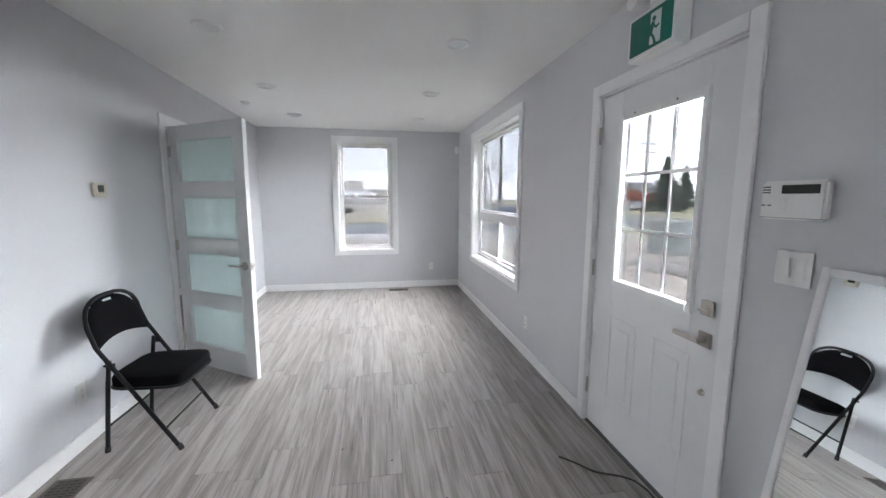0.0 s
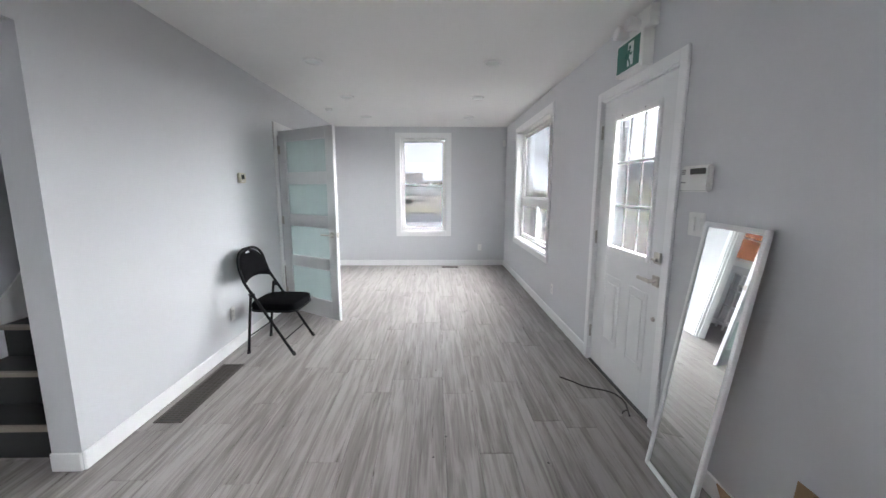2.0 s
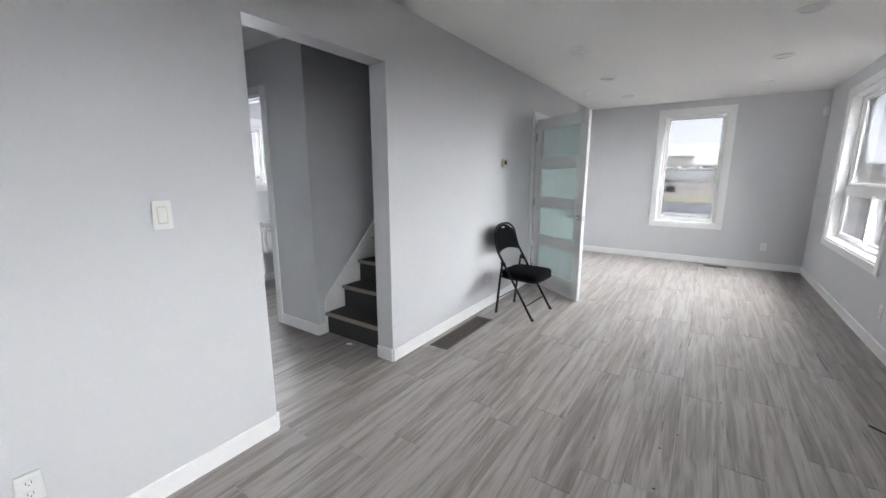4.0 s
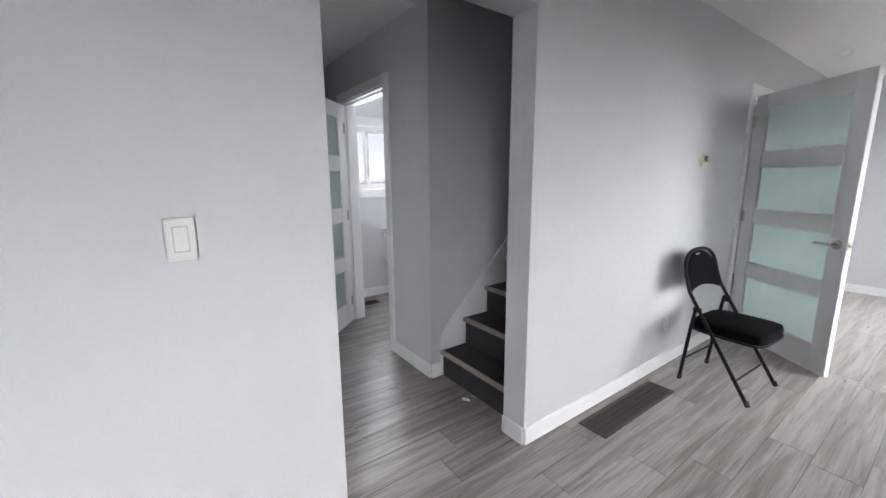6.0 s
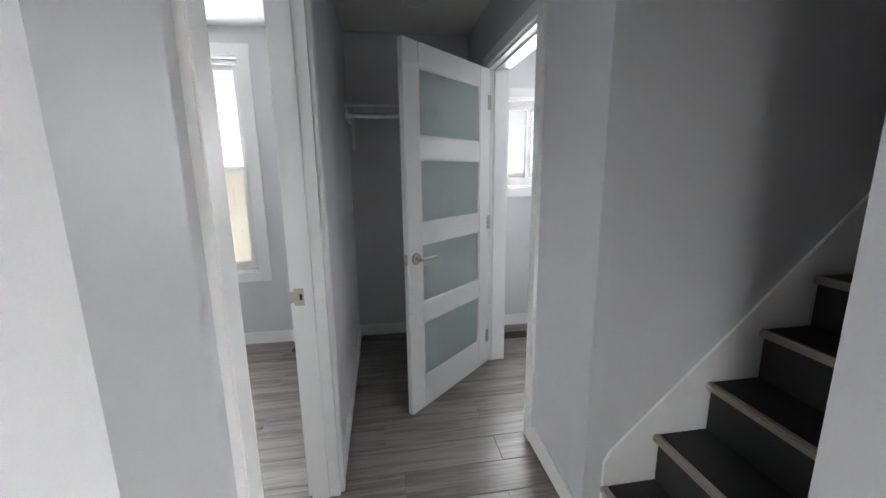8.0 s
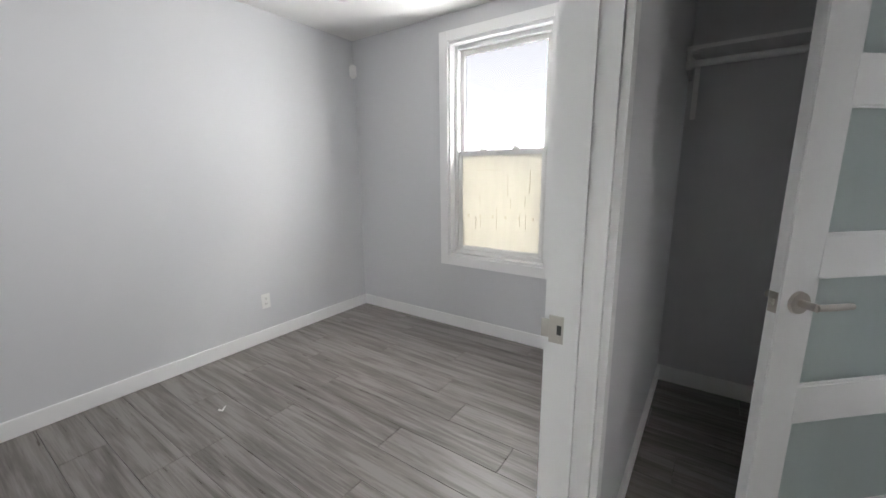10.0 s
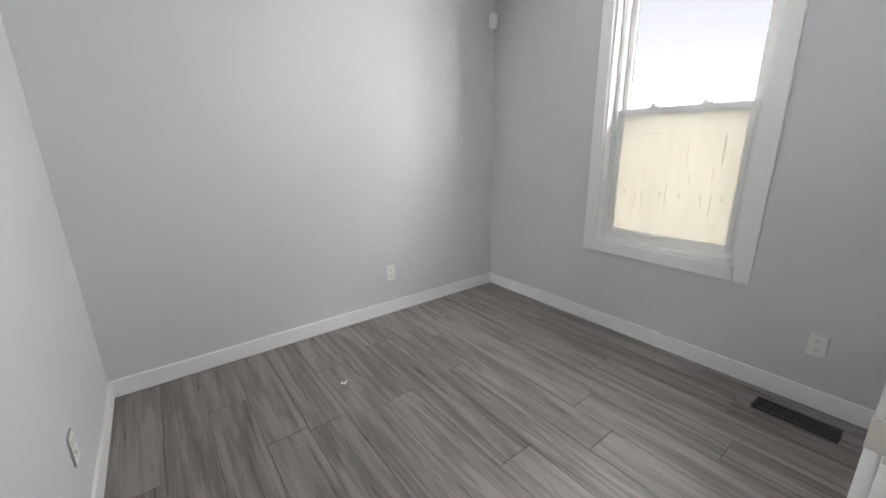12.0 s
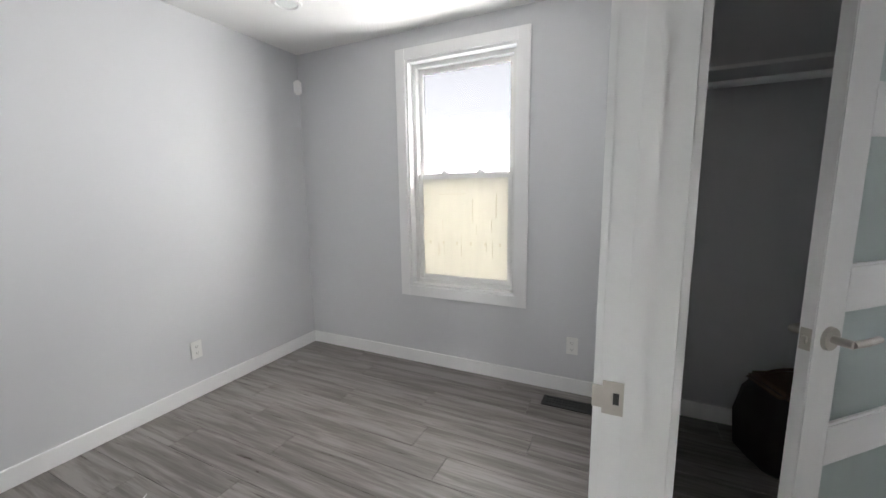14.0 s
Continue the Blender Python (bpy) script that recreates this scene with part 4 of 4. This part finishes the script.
# ---- bathroom ----
def toilet():
    top = thing("toilet", pose(-4.66, 1.68, 0), "white porcelain toilet under the bathroom window", "toilet")
    part("tank", block(NB(), (0.0, -0.21, 0.40), (0.19, 0.21, 0.76), 0.03), PORCELAIN, top)
    part("tank_lid", block(NB(), (-0.005, -0.22, 0.76), (0.205, 0.22, 0.795), 0.012), PORCELAIN, top)
    bm = NB()
    n = 28
    rings = []
    for z, k, xo in ((0.0, 0.55, 0.30), (0.06, 0.52, 0.31), (0.2, 0.62, 0.36), (0.34, 0.95, 0.42), (0.40, 1.0, 0.43)):
        rings.append([bm.verts.new((xo + 0.25 * k * math.cos(2 * math.pi * i / n), 0.185 * k * math.sin(2 * math.pi * i / n), z)) for i in range(n)])
    for a, b in zip(rings, rings[1:]):
        for i in range(n):
            bm.faces.new((a[i], a[(i + 1) % n], b[(i + 1) % n], b[i]))
    bm.faces.new(rings[0][::-1]), bm.faces.new(rings[-1])
    part("bowl", bm, PORCELAIN, top)
    bm = NB()
    bmesh.ops.create_cone(bm, cap_ends=True, segments=32, radius1=0.19, radius2=0.185, depth=0.03, matrix=Matrix.Translation((0.43, 0, 0.418)) @ Matrix.Diagonal((1.3, 1, 1, 1)))
    part("seat_lid", bm, PORCELAIN, top)
    part("flush_lever", block(NB(), (0.19, -0.17, 0.68), (0.205, -0.10, 0.695), 0.004), NICKEL, top)


toilet()


# ---- back room, seen in the mirror ----
def slatted_rack():
    top = thing("storage_rack", pose(-3.35, 5.55, 0, 0, 0, 20), "white open storage rack in the back room", "rack")
    for x in (-0.22, 0.22):
        for y in (-0.15, 0.15):
            part("post", block(NB(), (x - 0.015, y - 0.015, 0), (x + 0.015, y + 0.015, 1.05), 0.003), WHITE, top)
    for z in (0.12, 0.42, 0.72, 1.02):
        part("shelf", block(NB(), (-0.235, -0.165, z), (0.235, 0.165, z + 0.018), 0.003), WHITE, top)


slatted_rack()


# ---- cardboard boxes by the east wall ----
def carton(m, w, d, h):
    top = thing("cardboard_box", m, "open brown cardboard box on the floor", "box", "cardboard boxes")
    bm = NB()
    block(bm, (0, 0, 0), (w, d, 0.004)), block(bm, (0, 0, 0.004), (0.004, d, h)), block(bm, (w - 0.004, 0, 0.004), (w, d, h))
    block(bm, (0.004, 0, 0.004), (w - 0.004, 0.004, h)), block(bm, (0.004, d - 0.004, 0.004), (w - 0.004, d, h))
    part("body", bm, CARD, top)
    for x, s in ((0.002, -1), (w - 0.002, 1)):
        bm = block(NB(), (0, 0.003, -0.002), (0.07, d - 0.003, 0.002), 0, pose(x, 0, h, 0, -85 if s > 0 else -110, 0))
        part("flap", bm, CARD, top)


CARTONS = [(0.99, -0.12, 0, 0.26, 0.3, 0.34)]
for x, y, a, w, d, h in CARTONS:
    carton(pose(x, y, 0, 0, 0, a), w, d, h)


# ---- outdoors ----
GZ = -0.42
slab("ground", (-400, -400, GZ - 0.3), (400, 400, GZ), SOIL, "bare soil and gravel ground")
slab("grass_verge", (13, -300, GZ - 0.1), (16.5, 300, GZ + 0.02), GRASS, "strip of dry winter grass")
slab("road_east", (16.5, -300, GZ - 0.1), (26, 300, GZ + 0.012), ASPHALT, "wide grey asphalt road")
slab("grass_far", (26.3, -300, GZ - 0.1), (60, 300, GZ + 0.03), GRASS, "dry winter lawn across the road")
slab("kerb", (26, -300, GZ - 0.1), (26.3, 300, GZ + 0.13), CONC, "pale concrete kerb")
slab("road_north", (-300, 20, GZ - 0.1), (12.9, 27.5, GZ + 0.016), ASPHALT, "grey asphalt side road")
slab("pavement_north", (-300, 17, GZ - 0.1), (12.9, 19.9, GZ + 0.03), CONC, "pale concrete pavement")
slab("kerb_north", (-300, 27.5, GZ - 0.1), (12.9, 27.75, GZ + 0.13), CONC, "pale concrete kerb")
slab("grass_north", (-6, 27.75, GZ - 0.1), (12.9, 35, GZ + 0.03), GRASS, "patch of yellow dry grass")
slab("road_line", (21.1, -300, GZ), (21.25, 300, GZ + 0.017), SIGNW, "white painted road line")


def bare_tree(x, y, h, seed, r0=0.22):
    top = thing("bare_tree", pose(x, y, GZ), "leafless grey tree with many fine branches", "tree", "bare trees")
    rng = random.Random(seed)
    trunk, limbs, twigs = NB(), NB(), NB()

    def grow(p, d, length, r, level):
        q = p + d * length
        bm_ = trunk if level == 0 else limbs if level < 3 else twigs
        r = max(r, 0.016)
        rod(bm_, p, q, r, r * 0.62, 8 if level < 2 else 4 if level < 4 else 3)
        if level >= 5:
            return
        for k in range(4 if level == 0 else rng.choice((2, 3, 3))):
            e = Vector((rng.gauss(0, 1), rng.gauss(0, 1), rng.gauss(0.25, 0.5))).normalized()
            nd = (d * 0.95 + e * 0.62 + Vector((0, 0, 0.12))).normalized()
            start = p + d * length * rng.uniform(0.62, 1.0)
            grow(start, nd, length * rng.uniform(0.58, 0.8), r * rng.uniform(0.42, 0.62), level + 1)
    grow(Vector((0, 0, 0)), Vector((0.02, 0.01, 1)).normalized(), h * 0.3, r0, 0)
    part("trunk", trunk, BARK, top), part("limbs", limbs, BARK, top), part("twigs", twigs, BARK, top)


bare_tree(14.2, 47, 11, 3, 0.15), bare_tree(18.5, 49, 10, 8, 0.13), bare_tree(24.5, 52, 9, 12, 0.13)


def conifer(x, y, h, seed):
    top = thing("conifer", pose(x, y, GZ), "dull green conifer with drooping boughs", "tree", "conifers")
    rng = random.Random(seed)
    part("trunk", rod(NB(), (0, 0, 0), (0, 0, h), 0.22, 0.03, 8), BARK, top)
    bm = NB()
    for i in range(420):
        v = rng.random() ** 0.8
        z = h * (0.1 + 0.9 * v)
        rr = (1 - v) * h * 0.36 * rng.uniform(0.55, 1.1) + 0.1
        a = rng.uniform(0, 2 * math.pi)
        p = Vector((0.25 * rr * math.cos(a), 0.25 * rr * math.sin(a), z))
        q = Vector((rr * math.cos(a), rr * math.sin(a), z - 0.25 * rr))
        rod(bm, p, q, rng.uniform(0.16, 0.34), 0.03, 4)
    part("crown", bm, NEEDLE, top)


conifer(31.5, 38, 6.2, 1), conifer(45, 51, 5, 5), conifer(49, 55, 7, 9)


def utility_pole(x, y, h):
    top = thing("utility_pole", pose(x, y, GZ), "tall weathered wooden utility pole with crossarms", "utility pole", "utility poles")
    pole = part("pole", rod(NB(), (0, 0, 0), (0, 0, h), 0.17, 0.11, 16), POLEM, top)
    for z in (h - 0.5, h - 1.6):
        part("crossarm", block(NB(), (-1.1, -0.06, z - 0.06), (1.1, 0.06, z + 0.06), 0.01), POLEM, top)
        for xx in (-1.0, -0.5, 0.5, 1.0):
            part("insulator", rod(NB(), (xx, 0, z + 0.06), (xx, 0, z + 0.26), 0.05, 0.03, 10), CONC, top)


utility_pole(10.2, 10.6, 9.5), utility_pole(9.6, 29.2, 9.5), utility_pole(35.6, 46.7, 9.5)
for z, dx in ((8.9, -0.9), (8.9, 0.9), (7.7, 0.6)):
    pts = [(10.2 + dx - 0.6 * i / 20, 10.6 + 18.6 * i / 20, GZ + z + 1.6 * ((i / 20 - 0.5) ** 2 - 0.25)) for i in range(21)]
    tagged(part("overhead_wire", chain(NB(), pts, 0.012, 5), CORDM), "thin sagging overhead wire between poles", "wire", "overhead wires")
    pts = [(10.2 + dx - 1.5 * i / 20, 10.6 - 40 * i / 20, GZ + z + 1.6 * ((i / 20 - 0.5) ** 2 - 0.25)) for i in range(21)]
    tagged(part("overhead_wire", chain(NB(), pts, 0.012, 5), CORDM), "thin sagging overhead wire between poles", "wire", "overhead wires")


def building(name, x, y, w, d, h, mat, label, cols, pitched=False, rz=0):
    top = thing(name, pose(x, y, GZ, 0, 0, rz), label, "building", "buildings across the road")
    part("wall", block(NB(), (-w / 2, -d / 2, 0), (w / 2, d / 2, h)), mat, top)
    if pitched:
        bm = NB()
        prism(bm, [(-w / 2 - 0.4, 0), (w / 2 + 0.4, 0), (0, w * 0.28)], d + 0.8, Matrix(((1, 0, 0, 0), (0, 0, 1, -d / 2 - 0.4), (0, 1, 0, h), (0, 0, 0, 1))))
        part("roof", bm, ROOF, top)
    else:
        part("roof", block(NB(), (-w / 2 - 0.2, -d / 2 - 0.2, h), (w / 2 + 0.2, d / 2 + 0.2, h + 0.35), 0.03), CONC, top)
    for side in (-1, 1):
        for i in range(cols):
            xx = -w / 2 + w * (i + 0.5) / cols
            win_ = part("window", block(NB(), (xx - 0.7, side * (d / 2 + 0.01), 1.0), (xx + 0.7, side * (d / 2 + 0.06), 2.4), 0.01), VINYL, top)
            part("pane", block(NB(), (xx - 0.6, side * (d / 2 + 0.06), 1.1), (xx + 0.6, side * (d / 2 + 0.07), 2.3)), GREENBOX, win_)
    return top


building("brick_shop", 57, 84, 8, 8, 3.6, BRICK, "low red brick shop across the road", 4, rz=60)
building("brick_house", 82, 112, 12, 9, 3.6, BRICK, "red brick house with grey pitched roof", 3, True, 80)
building("warehouse", 6, 108, 40, 12, 3.6, BEIGE, "long pale flat-roofed warehouse far off", 9)
building("tower_block", -7.5, 130, 7, 7, 6.6, BEIGE, "pale block rising behind the warehouse", 3)
building("far_house", 40, 75, 12, 9, 3.6, BEIGE, "pale bungalow with grey pitched roof", 3, True, 40)
building("neighbour_house", -52, 6, 12, 9, 2.2, BRICK, "low red brick outbuilding behind the house", 3, True, 90)
building("orange_shed", -4.4, 10.5, 4, 3, 4.2, ORANGE, "orange brick outbuilding outside the back room", 1)


def parked_car(x, y, rz, mat, label):
    top = thing("parked_car", pose(x, y, GZ, 0, 0, rz), label, "car", "parked cars")
    bm = NB()
    prof = [(-2.2, 0.35), (2.15, 0.35), (2.25, 0.6), (2.1, 0.85), (1.2, 0.95), (0.55, 1.42), (-1.2, 1.45), (-1.9, 1.0), (-2.25, 0.9)]
    prism(bm, prof, 1.7, Matrix(((1, 0, 0, 0), (0, 0, 1, -0.85), (0, 1, 0, 0), (0, 0, 0, 1))))
    bmesh.ops.bevel(bm, geom=list(bm.edges), offset=0.06, segments=2, affect="EDGES", clamp_overlap=True)
    body = part("body", bm, mat, top)
    for s in (-1, 1):
        bm = NB()
        prism(bm, [(1.0, 0.98), (0.5, 1.34), (-1.1, 1.36), (-1.6, 1.02)], 0.02, Matrix(((1, 0, 0, 0), (0, 0, 1, s * 0.85 - 0.01), (0, 1, 0, 0), (0, 0, 0, 1))))
        part("side_window", bm, DARKP, body)
        for xx in (-1.35, 1.4):
            wheel = part("wheel", rod(NB(), (xx, s * 0.68, 0.33), (xx, s * 0.88, 0.33), 0.33, seg=22), TYRE, top)
            part("rim", rod(NB(), (xx, s * 0.86, 0.33), (xx, s * 0.89, 0.33), 0.2, seg=16), CARW, wheel)


parked_car(37.6, 53, 20, CARW, "white car parked across the road"), parked_car(41.5, 54.5, 15, CARG, "grey car parked across the road")
parked_car(42, 51, 95, CARG, "dark grey car parked across the road"), parked_car(34, 55, 40, CARW, "white car parked near the lawn")


def covered_boat():
    top = thing("parked_boat", pose(-3.4, 47, GZ, 0, 0, 15), "white boat on a dark latticed trailer", "boat")
    bm = NB()
    n = 12
    rings = []
    for i in range(n + 1):
        u = i / n
        w = 1.15 * (1 - max(0, (u - 0.45) / 0.55) ** 2.2) + 0.02
        rings.append([bm.verts.new((-3 + 6.5 * u, y * w, z)) for y, z in ((-1, 2.1 + 0.25 * u), (-0.85, 1.4), (0, 1.0 + 0.6 * u ** 3), (0.85, 1.4), (1, 2.1 + 0.25 * u), (0.5, 2.6), (-0.5, 2.6))])
    for a, b in zip(rings, rings[1:]):
        for i in range(7):
            bm.faces.new((a[i], a[(i + 1) % 7], b[(i + 1) % 7], b[i]))
    bm.faces.new(rings[0]), bm.faces.new(rings[-1][::-1])
    part("hull", bm, CARW, top)
    for i in range(9):
        x = -2.8 + i * 0.62
        part("trailer_bar", rod(NB(), (x, -0.9, 0.35), (x + 0.5, -0.9, 1.35), 0.04, seg=6), GREENBOX, top)
        part("trailer_bar", rod(NB(), (x + 0.5, -0.9, 0.35), (x, -0.9, 1.35), 0.04, seg=6), GREENBOX, top)
    part("trailer_rail", block(NB(), (-3, -0.95, 0.3), (3.2, 0.95, 0.42), 0.02), GREENBOX, top)
    for x in (-0.9, 0.1):
        for s in (-1, 1):
            part("wheel", rod(NB(), (x, s * 0.95, 0.33), (x, s * 1.15, 0.33), 0.33, seg=18), TYRE, top)


covered_boat()


def utility_box():
    top = thing("utility_cabinet", pose(9.9, 11.5, GZ, 0, 0, 20), "grey-green steel utility cabinet on a pad", "utility cabinet")
    part("pad", block(NB(), (-0.7, -0.6, 0), (0.7, 0.6, 0.1), 0.02), CONC, top)
    part("cabinet", block(NB(), (-0.55, -0.45, 0.1), (0.55, 0.45, 1.05), 0.03), GREENBOX, top)
    part("lid", block(NB(), (-0.58, -0.48, 1.05), (0.58, 0.48, 1.12), 0.02), GREENBOX, top)


utility_box()


def road_sign_board():
    top = thing("roadside_sign", pose(38, 45.6, GZ, 0, 0, -40), "white roadside sign boards on two posts", "sign")
    for x in (-1.3, 1.3):
        part("post", block(NB(), (x - 0.08, -0.08, 0), (x + 0.08, 0.08, 4.6), 0.01), CONC, top)
    for z, w in ((3.5, 3.2), (2.5, 2.6), (1.7, 2.6)):
        board = part("board", block(NB(), (-w / 2, -0.14, z), (w / 2, -0.085, z + 0.8), 0.02), CARW, top)
        part("mark", block(NB(), (-w * 0.35, -0.15, z + 0.3), (w * 0.3, -0.141, z + 0.5)), FLAGM, board)


road_sign_board()


def blue_bin(x, y):
    top = thing("recycling_bin", pose(x, y, GZ), "blue plastic bin on the lawn", "bin", "blue bins")
    bm = NB()
    bmesh.ops.create_cone(bm, cap_ends=True, segments=4, radius1=0.42, radius2=0.55, depth=0.9, matrix=Matrix.Translation((0, 0, 0.48)) @ Matrix.Rotation(radians(45), 4, "Z"))
    bmesh.ops.bevel(bm, geom=list(bm.edges), offset=0.04, segments=2, affect="EDGES")
    part("body", bm, BLUE, top)
    part("lid", block(NB(), (-0.42, -0.42, 0.93), (0.42, 0.42, 1.0), 0.03), BLUE, top)


blue_bin(11.4, 33.4), blue_bin(12.4, 33.1)

# pale landscape stones beside the drive
rng = random.Random(11)
stones = []
for k in range(4):
    bm = NB()
    bmesh.ops.create_icosphere(bm, subdivisions=1, radius=0.11)
    for v in bm.verts:
        v.co = Vector((v.co.x * rng.uniform(0.8, 1.4), v.co.y * rng.uniform(0.7, 1.2), v.co.z * rng.uniform(0.5, 0.8)))
    stones.append(mesh_of("landscape_stone", bm, STONE, False))
bed = thing("stone_bed", pose(0, 0, GZ), "bed of pale rough landscape stones", "stones")
for i in range(240):
    ob = new("stone", rng.choice(stones))
    u = rng.random()
    ob.parent = bed
    ob.location = (6.5 + 4.5 * u + rng.gauss(0, 0.4), 9.5 - 2.5 * u + rng.gauss(0, 0.6), 0.03)
    ob.rotation_euler = (0, 0, rng.uniform(0, 6.3))

# ---- floor planks ----
PW, PL = 0.182, 1.22
floor_top = tagged(new("plank_floor"), "grey wood-look laminate plank floor", kind="structure")
shared = {}


def lay(x0, x1, y0, y1):
    key = (round(x1 - x0, 3), round(y1 - y0, 3))
    if key not in shared:
        w, l = key
        g = 0.0007
        bm = NB()
        block(bm, (g, g, -0.012), (w - g, l - g, 0.0))
        top = [e for e in bm.edges if all(v.co.z > -0.001 for v in e.verts)]
        bmesh.ops.bevel(bm, geom=top, offset=0.0012, segments=1, affect="EDGES")
        shared[key] = mesh_of("plank", bm, PLANK, False)
    ob = new("plank", shared[key])
    ob.parent, ob.location = floor_top, (x0, y0, 0)


rng = random.Random(7)
n_cols = math.ceil((XE - XW) / PW)
starts = [rng.uniform(0, PL) for _ in range(n_cols)]
for c in range(n_cols):
    x0, x1 = XW + c * PW, min(XW + (c + 1) * PW, XE)
    y = -3.0 - starts[c]
    while y < YN:
        a, b = max(y, -3.0), min(y + PL, YN)
        if b - a > 0.02:
            lay(x0, x1, a, b)
        y += PL
